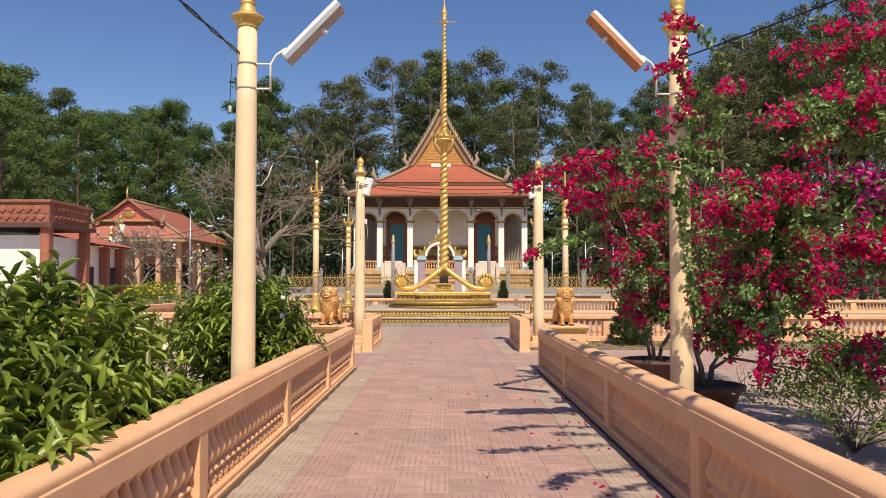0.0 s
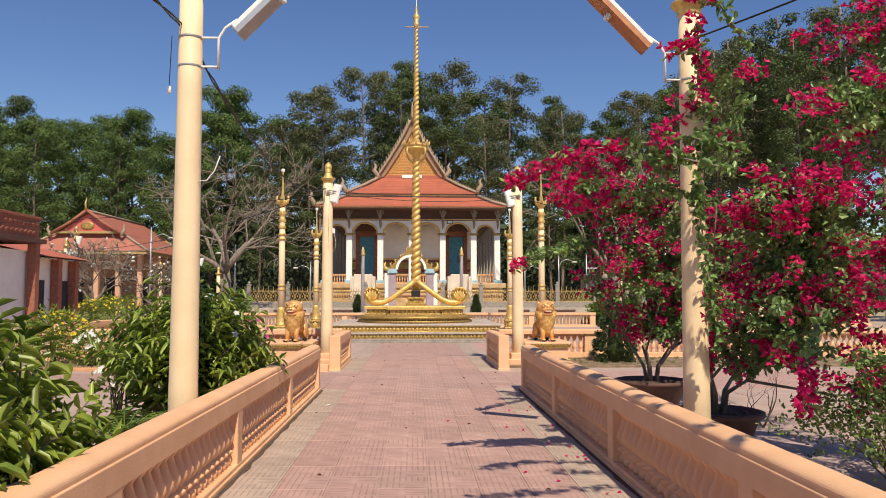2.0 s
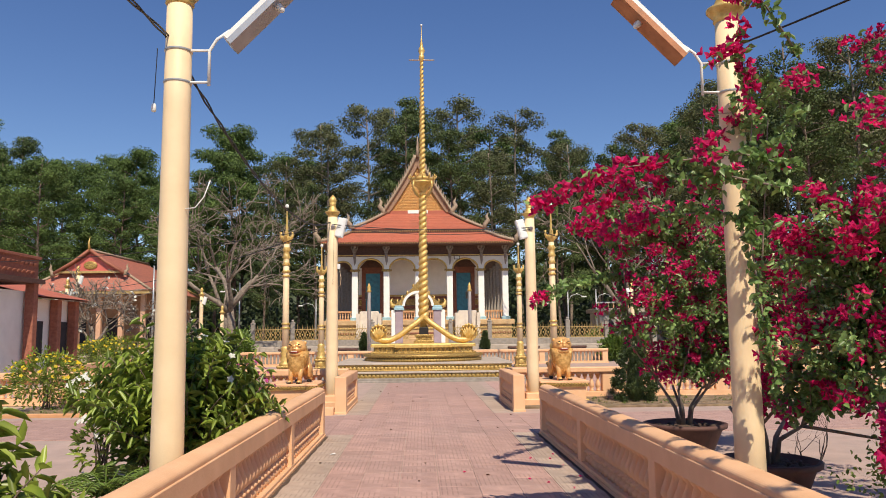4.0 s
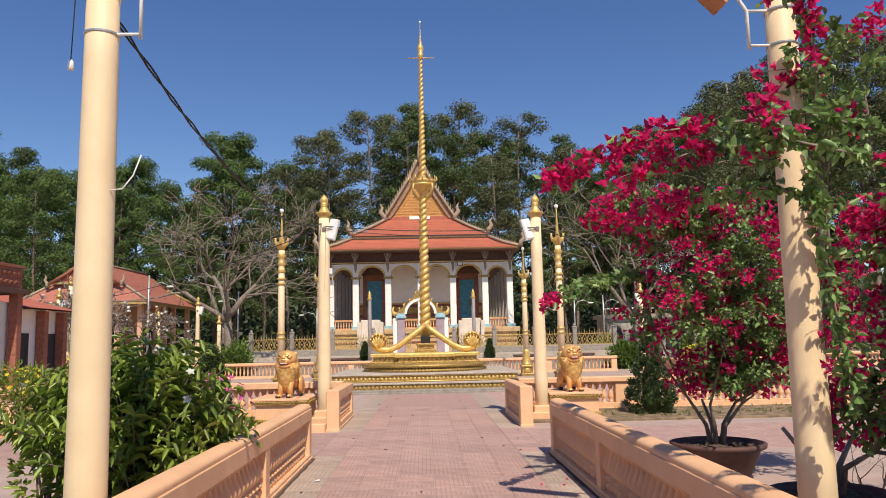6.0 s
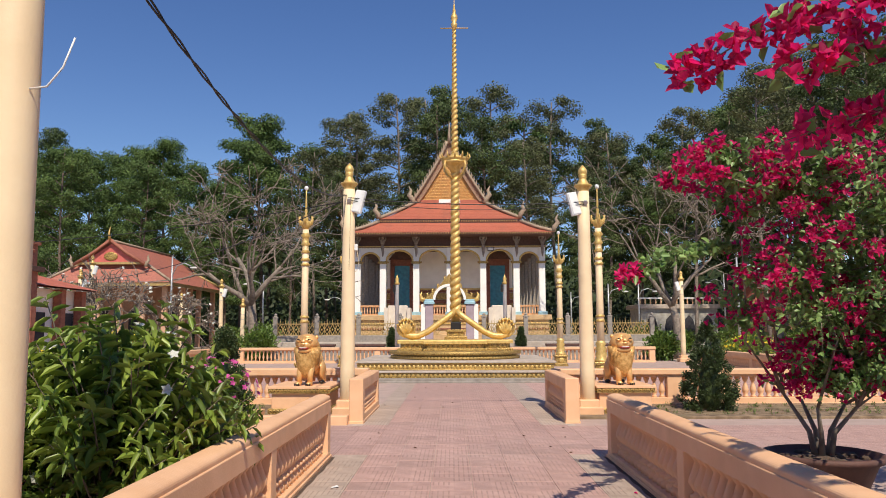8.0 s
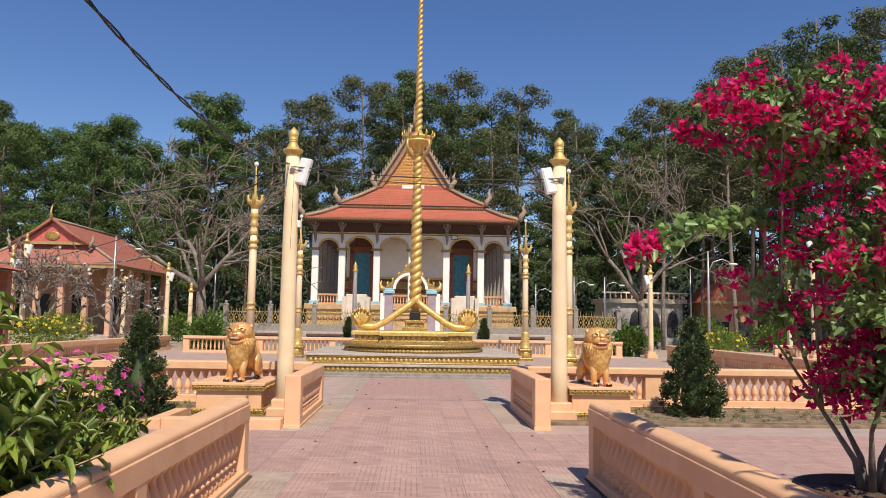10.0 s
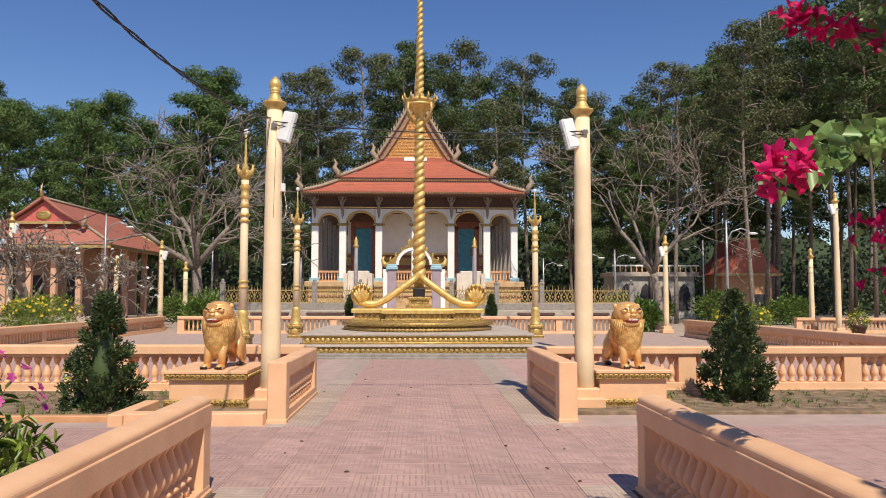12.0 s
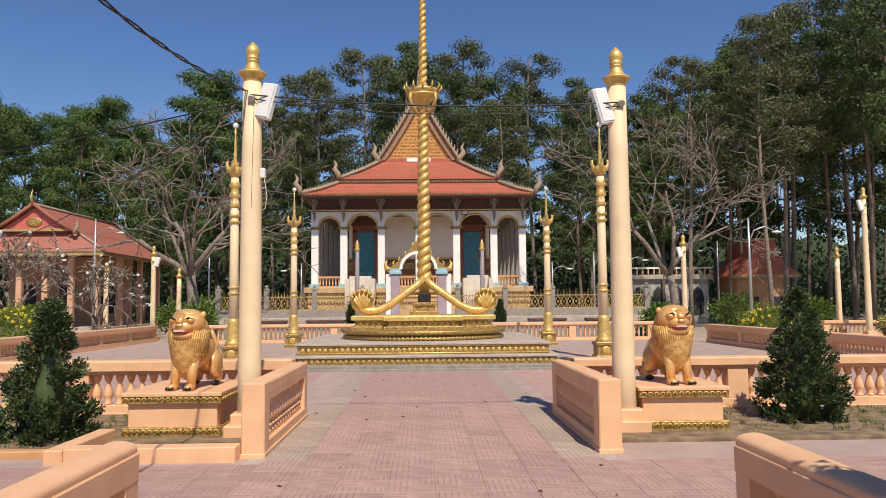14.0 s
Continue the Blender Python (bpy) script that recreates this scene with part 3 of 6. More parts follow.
for side in (-1, 1):
    pts, rad = rope(0 if side > 0 else math.pi)
    part("serpent_coil", MB(True).tube(pts, rad, 8), GOLD, naga, "scaly gilded serpent body")
    foot = [Vector((0.02 * side, -0.12, 2.42)), Vector((0.22 * side, -0.22, 2.22)), Vector((0.62 * side, -0.28, 1.93)), Vector((1.05 * side, -0.30, 1.62)), Vector((1.38 * side, -0.30, 1.47)), Vector((1.66 * side, -0.30, 1.45)), Vector((1.86 * side, -0.32, 1.53)), Vector((1.92 * side, -0.36, 1.75))]
    part("serpent_neck", MB(True).tube(foot, [0.11, 0.115, 0.115, 0.118, 0.12, 0.13, 0.13, 0.09], 12), GOLD, naga, "serpent body reaching down to the block")
    hood = MB(True)
    for k in range(7):
        a = radians(-72 + 24 * k)
        h = Vector((1.84 * side + 0.30 * math.sin(a), -0.42, 1.78 + 0.30 * math.cos(a)))
        hood.tube([(1.84 * side, -0.36, 1.52), (1.84 * side + 0.2 * math.sin(a), -0.38, 1.68 + 0.16 * math.cos(a)), h], [0.09, 0.075, 0.05], 8)
        hood.ball(h + Vector((0, -0.06, 0)), (0.05, 0.09, 0.055), 8, 6)
        hood.tube([h, h + Vector((0.10 * math.sin(a), 0.01, 0.10 * math.cos(a)))], [0.03, 0.004], 6)
    hood.ball((1.84 * side, -0.33, 1.76), (0.36, 0.05, 0.36), 18, 10)
    part("serpent_hood", hood, GOLD, naga, "fanned many-headed serpent hood")
crown = MB(True).lathe([(0.12, 7.62), (0.16, 7.7), (0.24, 7.86), (0.42, 7.98), (0.50, 8.02), (0.50, 8.07), (0.44, 8.10), (0.50, 8.14), (0.53, 8.22), (0.46, 8.24), (0.2, 8.26), (0.1, 8.5)], 28)
part("crown_dish", crown, GOLD, naga, "gilded lotus dish on the pole")
for k in range(12):
    a = math.tau * k / 12
    c, s = math.cos(a), math.sin(a)
    part("crown_flame", MB(True).tube([(0.48 * c, 0.48 * s, 8.18), (0.58 * c, 0.58 * s, 8.30), (0.56 * c, 0.56 * s, 8.42)], [0.04, 0.035, 0.005], 6), GOLD, naga)
for k in range(4):
    a = math.tau * (k + 0.5) / 4
    c, s = math.cos(a), math.sin(a)
    part("crown_strut", MB(True).tube([(0.52 * c, 0.52 * s, 8.08), (0.56 * c, 0.56 * s, 7.85), (0.40 * c, 0.40 * s, 7.62), (0.12 * c, 0.12 * s, 7.40)], [0.04, 0.045, 0.045, 0.03], 8), GOLD, naga)
part("cross_bar", MB(True).tube([(-0.55, 0, 13.42), (0.55, 0, 13.42)], 0.022, 8), GOLD, naga)
part("spire", MB(True).lathe([(0.05, 13.3), (0.12, 13.5), (0.12, 13.6), (0.08, 13.64), (0.14, 13.8), (0.13, 13.9), (0.06, 14.05), (0.07, 14.1), (0.03, 14.3), (0.035, 14.36), (0.015, 14.4), (0.012, 14.95)], 12), GOLD, naga)
part("spire_ball", MB(True).ball((0, 0, 14.98), (0.05, 0.05, 0.06), 10, 7), WHITE_MET, naga, "small white ball")


# ---- gilded lamp standards round the podium ----
def standard(at, h, label):
    ob = thing("lamp_standard", label, "lamp post", at, 0, "gilded lamp standards")
    k = h / 7.5
    part("pedestal", MB().box(-0.38, -0.38, -0.02, 0.38, 0.38, 0.12, 0.02).box(-0.33, -0.33, 0.1, 0.33, 0.33, 0.44, 0.02).box(-0.38, -0.38, 0.42, 0.38, 0.38, 0.52, 0.03), GOLD_ORN, ob, "gilded square pedestal with rosettes")
    part("rosette", MB(True).ball((0, -0.33, 0.27), (0.16, 0.03, 0.13), 10, 6), GOLD, ob)
    part("lower_collar", MB(True).lathe([(0.30, 0.5), (0.30, 0.6), (0.22, 0.66), (0.27, 0.80), (0.20, 0.90), (0.26, 1.0), (0.19, 1.08), (0.24, 1.18), (0.16, 1.3)], 18), GOLD, ob)
    part("shaft", MB(True).lathe([(0.175, 1.2), (0.16, 3), (0.145, 5.75 * k)], 18), CREAM, ob)
    for z in (1.95, 2.12, 4.3 * k, 4.5 * k):
        part("ring", MB(True).lathe([(0.15, 0), (0.21, 0.03), (0.21, 0.08), (0.15, 0.11)], 18), GOLD, ob, at=(0, 0, z))
    part("upper_collar", MB(True).lathe([(0.14, 0), (0.21, 0.06), (0.15, 0.15), (0.15, 0.3), (0.22, 0.36), (0.15, 0.45), (0.15, 0.6), (0.23, 0.68), (0.12, 0.8), (0.10, 0.9)], 16), GOLD, ob, at=(0, 0, h - 2.55))
    part("cup", MB(True).lathe([(0.08, 0), (0.2, 0.1), (0.27, 0.25), (0.22, 0.3), (0.1, 0.34)], 16), GOLD, ob, at=(0, 0, h - 1.65))
    for q in range(4):
        a = math.tau * q / 4
        c, s = math.cos(a), math.sin(a)
        part("bird_arm", MB(True).tube([(0.12 * c, 0.12 * s, 0), (0.24 * c, 0.24 * s, 0.04), (0.31 * c, 0.31 * s, 0.18), (0.29 * c, 0.29 * s, 0.28), (0.38 * c, 0.38 * s, 0.27)], [0.07, 0.09, 0.06, 0.055, 0.008], 8), GOLD, ob, at=(0, 0, h - 1.45))
    part("spire", MB(True).lathe([(0.10, 0), (0.06, 0.1), (0.09, 0.2), (0.05, 0.3), (0.075, 0.4), (0.045, 0.5), (0.055, 0.6), (0.03, 0.95), (0.03, 1.2)], 10), GOLD, ob, at=(0, 0, h - 1.35))
    ob.scale = (0.8, 0.8, 1.0)
    part("globe", MB(True).ball((0, 0, h - 0.08), (0.10, 0.085, 0.085), 12, 8), WHITE_MET, ob, "white glass globe")
    return ob


standard((-5.25, 34.5, 0), 7.05, "cream and gilded lamp standard with bird heads and globe")
standard((5.57, 34.5, 0), 7.05, "cream and gilded lamp standard with bird heads and globe")
standard((-4.85, 42.3, 0), 6.33, "cream and gilded lamp standard behind the podium")
standard((5.22, 42.3, 0), 6.33, "cream and gilded lamp standard behind the podium")
for fx in (-2.75, 2.97):
    ob = thing("flag_post", "slim white post with gilded bud tip", "post", (fx, 46.8, 0), 0, "slim posts")
    part("shaft", MB(True).lathe([(0.11, 0), (0.10, 4.08), (0.12, 4.10)], 12), WHITE_MET, ob)
    part("bud", MB(True).lathe([(0.12, 4.08), (0.14, 4.16), (0.08, 4.26), (0.11, 4.38), (0.05, 4.50), (0.01, 4.62)], 12), GOLD, ob)
    part("lamp_head", MB().box(-0.22, -0.12, 3.68, -0.10, 0.05, 4.08, 0.02), BLACK, ob, "small dark lamp")


# ---- lions ----
def lion(at, rz, label):
    m = MB(True)
    T = lambda a: Euler((radians(a), 0, 0)).to_matrix()
    m.ball((0, 0.04, 0.44), (0.165, 0.20, 0.28), slot=0, m=T(-12))       # chest
    m.ball((0, 0.28, 0.40), (0.15, 0.30, 0.175), slot=0, m=T(14))        # back
    m.ball((0, 0.48, 0.32), (0.16, 0.16, 0.20), slot=0)                  # rump
    m.ball((0, 0.03, 0.60), (0.235, 0.19, 0.29), slot=1)                 # mane
    m.ball((0, -0.06, 0.43), (0.185, 0.145, 0.31), slot=1)                # ruff
    m.ball((0, -0.04, 0.735), (0.215, 0.175, 0.155), 18, 12)              # head
    m.ball((0, -0.02, 0.82), (0.165, 0.15, 0.085), 18, 10)               # crown
    m.ball((0, -0.145, 0.70), (0.135, 0.10, 0.085), 16, 10)               # muzzle
    m.ball((0, -0.13, 0.605), (0.14, 0.10, 0.06), 16, 8)               # jaw
    m.ball((0, -0.195, 0.648), (0.098, 0.062, 0.026), 14, 8, 4)           # mouth
    m.tube([(0, -0.15, 0.83), (0, -0.205, 0.775), (0, -0.235, 0.735)], [0.045, 0.042, 0.045], 10)
    m.ball((0, -0.24, 0.722), (0.05, 0.03, 0.026), 10, 7)               # nose
    for i in range(8):
        m.box(-0.066 + 0.017 * i, -0.264 + 0.006 * abs(i - 3.5), 0.653, -0.053 + 0.017 * i, -0.235, 0.667, 0, 3)
    for s in (-1, 1):
        m.ball((0.165 * s, 0.02, 0.835), (0.036, 0.032, 0.040), 10, 7)    # ear
        m.ball((0.10 * s, -0.185, 0.775), (0.05, 0.035, 0.032), 12, 8)   # eye
        m.tube([(0.05 * s, -0.225, 0.785), (0.10 * s, -0.222, 0.81), (0.155 * s, -0.165, 0.785)], [0.005, 0.009, 0.004], 6, 2)
        m.tube([(0.095 * s, -0.03, 0.42), (0.10 * s, -0.11, 0.20), (0.10 * s, -0.13, 0.03)], [0.085, 0.056, 0.048], 12)
        m.ball((0.105 * s, -0.17, 0.035), (0.058, 0.09, 0.038), 12, 7)
        for q in (-1, 0, 1):
            m.ball((0.105 * s + 0.034 * q, -0.245, 0.024), (0.017, 0.026, 0.02), 8, 6, 2)
        m.ball((0.125 * s, 0.46, 0.24), (0.065, 0.14, 0.17), 14, 9)      # haunch
        m.tube([(0.13 * s, 0.5, 0.2), (0.135 * s, 0.53, 0.09), (0.135 * s, 0.47, 0.03)], [0.07, 0.045, 0.045], 10)
        m.ball((0.135 * s, 0.42, 0.03), (0.05, 0.085, 0.033), 10, 6, 2)
    for i in range(34):
        a = radians(-115 + 230 * i / 33)
        x, y = 0.222 * math.sin(a), 0.01 - 0.172 * math.cos(a)
        m.tube([(x * 1.08, y, 0.66), (x, y - 0.028 * math.cos(a), 0.54), (x * 0.86, y - 0.022 * math.cos(a), 0.38), (x * 0.55, y + 0.01, 0.20 + 0.1 * abs(math.sin(a)))], [0.016, 0.017, 0.014, 0.003], 5, 1)
    m.tube([(0, 0.62, 0.3), (0.04, 0.68, 0.46), (0, 0.62, 0.6), (-0.03, 0.66, 0.66)], [0.03, 0.025, 0.03, 0.01], 8)
    return thing("lion_statue", label, "statue", at, rz, "lions at the gate", mb=m, mats=[BRONZE, MANE, BLACK, WHITE_MET, LIPS])


LIPS = mat("red_lip_paint", (0.42, 0.06, 0.04), (0.28, 0.03, 0.025), 0.4, 12, 0.1, stain=0)
MANE = mat("mane_gold", (0.74, 0.45, 0.16), (0.48, 0.25, 0.07), 0.45, 20, 0.8, metal=0.3, stain=0.2, stain_scale=5, bump_scale=40)
for lx, x0, x1, rz in ((-2.82, -3.50, -2.30, -9), (3.63, 3.05, 4.17, 5)):
    pl = thing("lion_plinth", "peach plinth with gilded scroll bands under a lion", "plinth", (0, 0, 0), 0, "lion plinths")
    part("body", MB().box(x0 + 0.04, 22.14, 0, x1 - 0.04, 23.62, 0.49, 0.01), PEACH, pl)
    part("top_slab", MB().box(x0 - 0.03, 22.06, 0.53, x1 + 0.03, 23.68, 0.575, 0.01), PEACH, pl)
    part("upper_band", MB().box(x0 - 0.02, 22.08, 0.44, x1 + 0.02, 23.66, 0.534, 0.01), GOLD_ORN, pl, "gilded scroll band")
    part("lower_band", MB().box(x0 - 0.02, 22.08, 0.03, x1 + 0.02, 23.66, 0.14, 0.01), GOLD_ORN, pl, "gilded scroll band")
    li = lion((lx, 22.50, 0.575), rz, "coppery gold lion statue with open mouth on plinth")
    li.scale = (1.12, 1.15, 1.16)
    scroll = MB(True).tube([(-0.034, 0, -0.022), (-0.012, -0.006, 0.022), (0.018, -0.008, 0.020), (0.026, -0.006, -0.008), (0.006, -0.006, -0.012)], [0.010, 0.012, 0.012, 0.010, 0.005], 5).mesh("scroll", GOLD)
    for z in (0.487, 0.087):
        n = int((x1 - x0) / 0.075)
        for k in range(n):
            part("scroll", scroll, None, pl, at=(x0 + (k + 0.5) * (x1 - x0) / n, 22.078, z))
        for k in range(12):
            part("scroll", scroll, None, pl, at=(x1 + 0.022 if x0 < 0 else x0 - 0.022, 22.18 + 0.12 * k, z), rz=90 if x0 < 0 else -90)

# ---- terrace, fence and temple ----
XT = 0.02
terrace = thing("terrace", "raised cement terrace under the temple", "terrace", kind="structure", mb=MB().box(-10.7, 50.3, -0.3, 12.3, 84, 1.0, 0.02), mats=[SLAB])
thing("terrace_step", "low grey stone step along the terrace front", "step", kind="structure", mb=MB().box(-10.7, 49.2, -0.3, 12.3, 50.28, 0.74, 0.02), mats=[STONE])


def lattice(w, h):
    m = MB()
    n = max(3, round(w / 0.3))
    s = w / n
    m.box(0, -0.025, 0, w, 0.025, 0.05).box(0, -0.025, h * 0.62, w, 0.025, h * 0.62 + 0.05)
    for i in range(n):
        x = (i + 0.5) * s
        for t in (-1, 1):
            m.tube([(x, -0.01 * t, 0.02), (x + t * s * 0.48, -0.01 * t, h * 0.32), (x, -0.01 * t, h * 0.64)], 0.024, 5)
        m.tube([(x, 0, h * 0.62), (x, 0, h * 0.95)], [0.028, 0.006], 5)
        m.tube([(i * s, 0, 0), (i * s, 0, h * 0.80)], [0.022, 0.012], 5)
        m.ball((x, -0.01, h * 0.32), (0.05, 0.035, 0.07), 6, 5)
    return m


fence = thing("fence", "gilded lattice fence with grey posts on a low wall", "fence", (0, 51.5, 1.0))
FX = [-10.3 + 2.47 * k for k in range(10)]
part("low_wall", MB().box(-10.5, -0.15, 0, -0.95, 0.15, 0.38, 0.02).box(2.02, -0.15, 0, 12.1, 0.15, 0.38, 0.02), STONE, fence)
fpost = MB().box(-0.13, -0.13, 0, 0.13, 0.13, 1.42, 0.02).lathe([(0.17, 1.42), (0.17, 1.48), (0.08, 1.52), (0.1, 1.6), (0.03, 1.68)], 8).mesh("fence_post", STONE)
flat_me = lattice(2.47 - 0.26, 1.05).mesh("lattice_panel", OCHRE)
for i, fx in enumerate(FX):
    if not -0.95 < fx < 2.0:
        part("fence_post", fpost, None, fence, at=(fx, 0, 0))
    if i < len(FX) - 1 and not (fx < 0.5 < fx + 2.47):
        part("lattice_panel", flat_me, None, fence, at=(fx + 0.13, 0, 0.38))

gate = thing("temple_gate", "ornate gilded arch on mauve pillars before the temple", "gate", (XT, 51.5, 1.0))
for s in (-1, 1):
    part("pillar", MB().box(-0.24, -0.24, 0, 0.24, 0.24, 2.2, 0.03), LAV, gate, at=(1.2 * s, 0, 0))
    part("pillar_side", MB().box(-0.13, -0.2, 0, 0.13, 0.2, 2.2, 0.02), WHITE, gate, "pale pillar edge", at=(1.2 * s + 0.36 * s, 0, 0))
    part("capital", MB().box(-0.32, -0.32, 2.2, 0.32, 0.32, 2.36, 0.03).box(-0.27, -0.27, 2.34, 0.27, 0.27, 2.48, 0.02), PALEBLUE, gate, at=(1.2 * s, 0, 0))
N = 18
arch = MB()
inner = [(1.0 * math.sin(radians(-90 + 180 * i / N)), 2.45 + 0.95 * math.cos(radians(-90 + 180 * i / N))) for i in range(N + 1)]
outer = []
for i in range(N + 1):
    f = 1 - abs(2 * i / N - 1)
    outer.append(((1 if i > N / 2 else -1) * 1.5 * (1 - f ** 1.1) ** 0.8, 2.40 + 0.75 * f ** 0.6 + 0.85 * f ** 3))
arch.prism(inner + outer[::-1], -0.16, 0.16)
for i in range(N):
    if i % 2 == 0:
        ox, oz = outer[i]
        arch.tube([(ox, 0, oz - 0.05), (ox * 1.05, 0, oz + 0.10), (ox * 1.02 + 0.05 * (1 if ox < 0 else -1), 0, oz + 0.20)], [0.09, 0.06, 0.01], 6)
part("arch_band", arch, GOLD_ORN, gate, "gilded flame arch")
part("arch_lining", MB().prism([(x * 0.99, z) for x, z in inner] + [(x * 0.84, 2.45 + (z - 2.45) * 0.84) for x, z in reversed(inner)], -0.2, 0.2), WHITE, gate, "white arch lining")
for s in (-1, 1):
    part("arch_flame", MB(True).tube([(1.4 * s, 0, 2.42), (1.66 * s, 0, 2.5), (1.72 * s, 0, 2.75), (1.62 * s, 0, 2.95)], [0.14, 0.14, 0.08, 0.01], 8), GOLD, gate)

temple = thing("temple", "white temple with tiered red tile roof and gilded gable", "temple", (XT, 57.0, 0.1))
DEPTH = 20
part("platform", MB().box(-6.75, -0.7, 0.85, 6.75, DEPTH, 1.3, 0.03).box(-6.5, -0.5, 1.29, 6.5, DEPTH, 2.25, 0.02).box(-6.7, -0.65, 2.24, 6.7, DEPTH, 2.56, 0.03), [mat("ochre_wall", (0.62, 0.42, 0.22), (0.5, 0.32, 0.16), 0.7, 3, 0.2)], temple)
for z in (1.6, 1.95):
    part("platform_band", MB().box(-6.56, -0.56, z, 6.56, DEPTH, z + 0.1, 0.02), WOODRED if z < 1.8 else GOLD, temple)
CX = [-6.15, -4.45, -2.23, 0.0, 2.23, 4.45, 6.15]
col_me = MB().box(-0.21, -0.21, 0, 0.21, 0.21, 4.7, 0.03).mesh("column", WHITE)
base_me = MB().box(-0.30, -0.30, 0, 0.30, 0.30, 0.22, 0.03).mesh("column_base", PALEBLUE)
cap_me = MB().box(-0.26, -0.26, 0, 0.26, 0.26, 0.10, 0.02).box(-0.3, -0.3, 0.09, 0.3, 0.3, 0.16, 0.02).mesh("column_capital", GOLD_ORN)


post_me = MB().box(-0.14, -0.14, 0, 0.14, 0.14, 4.9, 0.03).mesh("gallery_post", STONE)


def column_at(x, y):
    c = part("column", col_me, None, temple, at=(x, y, 2.56))
    part("column_base", base_me, None, c, "pale blue base")
    part("column_capital", cap_me, None, c, "gilded capital", (0, 0, 3.42))


fig = MB(True)
fig.ball((0, -0.30, 0.50), (0.11, 0.10, 0.13), 8, 6).ball((0, -0.28, 0.24), (0.13, 0.10, 0.2), 8, 6).ball((0, -0.24, -0.05), (0.10, 0.09, 0.2), 8, 6)
fig.tube([(0, -0.2, -0.1), (0.02, -0.16, -0.4), (0, -0.14, -0.62)], [0.09, 0.07, 0.02], 6).lathe([(0.09, 0.58), (0.05, 0.68), (0.01, 0.80)], 8, (0, -0.3, 0))
for s in (-1, 1):
    fig.tube([(0.1 * s, -0.24, 0.3), (0.18 * s, -0.24, 0.42), (0.17 * s, -0.26, 0.60), (0.08 * s, -0.28, 0.66)], [0.06, 0.05, 0.045, 0.03], 6)
fig_me = fig.mesh("bracket_figure", mat("grey_plaster", (0.34, 0.28, 0.24), (0.20, 0.16, 0.13), 0.8, 9, 0.5))
for x in CX:
    column_at(x, 0)
    if x:
        part("bracket_figure", fig_me, None, temple, "grey winged bracket figure", (x, -0.25, 7.12)).scale = (1.15, 1.3, 1.15)
for k in range(1, 8):
    for x in (CX[0], CX[-1]):
        part("gallery_post", post_me, None, temple, "grey gallery post", (x, 2.6 * k, 2.56))


def arch_panel(w, spring, rise, top):
    m, n = MB(), 14
    pts = [(-w / 2 * math.cos(math.pi * i / n), spring + rise * math.sin(math.pi * i / n)) for i in range(n + 1)]
    m.prism(pts + [(w / 2, top), (-w / 2, top)], -0.14, 0.14)
    return m, [(x, -0.16, z) for x, z in pts]


for i in range(6):
    w = CX[i + 1] - CX[i] - 0.40
    xc = (CX[i + 1] + CX[i]) / 2
    pan, curve = arch_panel(w, 6.10, 0.78 if w > 1.5 else 0.62, 7.06)
    part("arch", pan, WHITE, temple, at=(xc, 0, 0))
    part("arch_trim", MB(True).tube(curve, 0.065, 6), GOLD, temple, "gilded arch moulding", (xc, 0, 0))
    for q in (-1, 1):
        part("arch_impost", MB().box(-0.09, -0.17, 6.04, 0.09, 0.17, 6.14, 0.01), GOLD_ORN, temple, at=(xc + q * (w / 2 - 0.07), 0, 0))
    if i not in (1, 4):
        r = part("railing", MB().box(-w / 2, -0.07, 2.56, w / 2, 0.07, 2.66).box(-w / 2, -0.09, 3.10, w / 2, 0.09, 3.22, 0.01), PEACH_DARK, temple, "ochre-red railing", (xc, 0, 0))
        n = int(w / 0.18)
        for k in range(n):
            part("baluster", BALUSTER_FAR, None, r, at=(-w / 2 + (k + 0.5) * w / n, 0, 2.66)).scale = (1, 1, 1.1)
part("hall_wall", MB().box(-4.4, 2.6, 2.56, 4.4, 2.9, 8.3).box(-4.4, 2.9, 2.56, -4.1, DEPTH - 2, 8.3).box(4.1, 2.9, 2.56, 4.4, DEPTH - 2, 8.3), WHITE, temple)
for z, h, mm in ((2.56, 0.45, WOODRED), (3.03, 0.38, OCHRE), (3.43, 0.25, WOODRED), (3.7, 0.45, GOLD_ORN), (4.17, 0.18, WOODRED), (4.36, 0.12, GOLD)):
    part("dado_band", MB().box(-4.42, 2.5 - (4.4 - z) * 0.07, z, 4.42, 2.61, z + h, 0.02), mm, temple)
part("veranda_ceiling", MB().box(-6.4, -0.1, 7.6, 6.4, DEPTH, 7.7), WOODRED, temple)
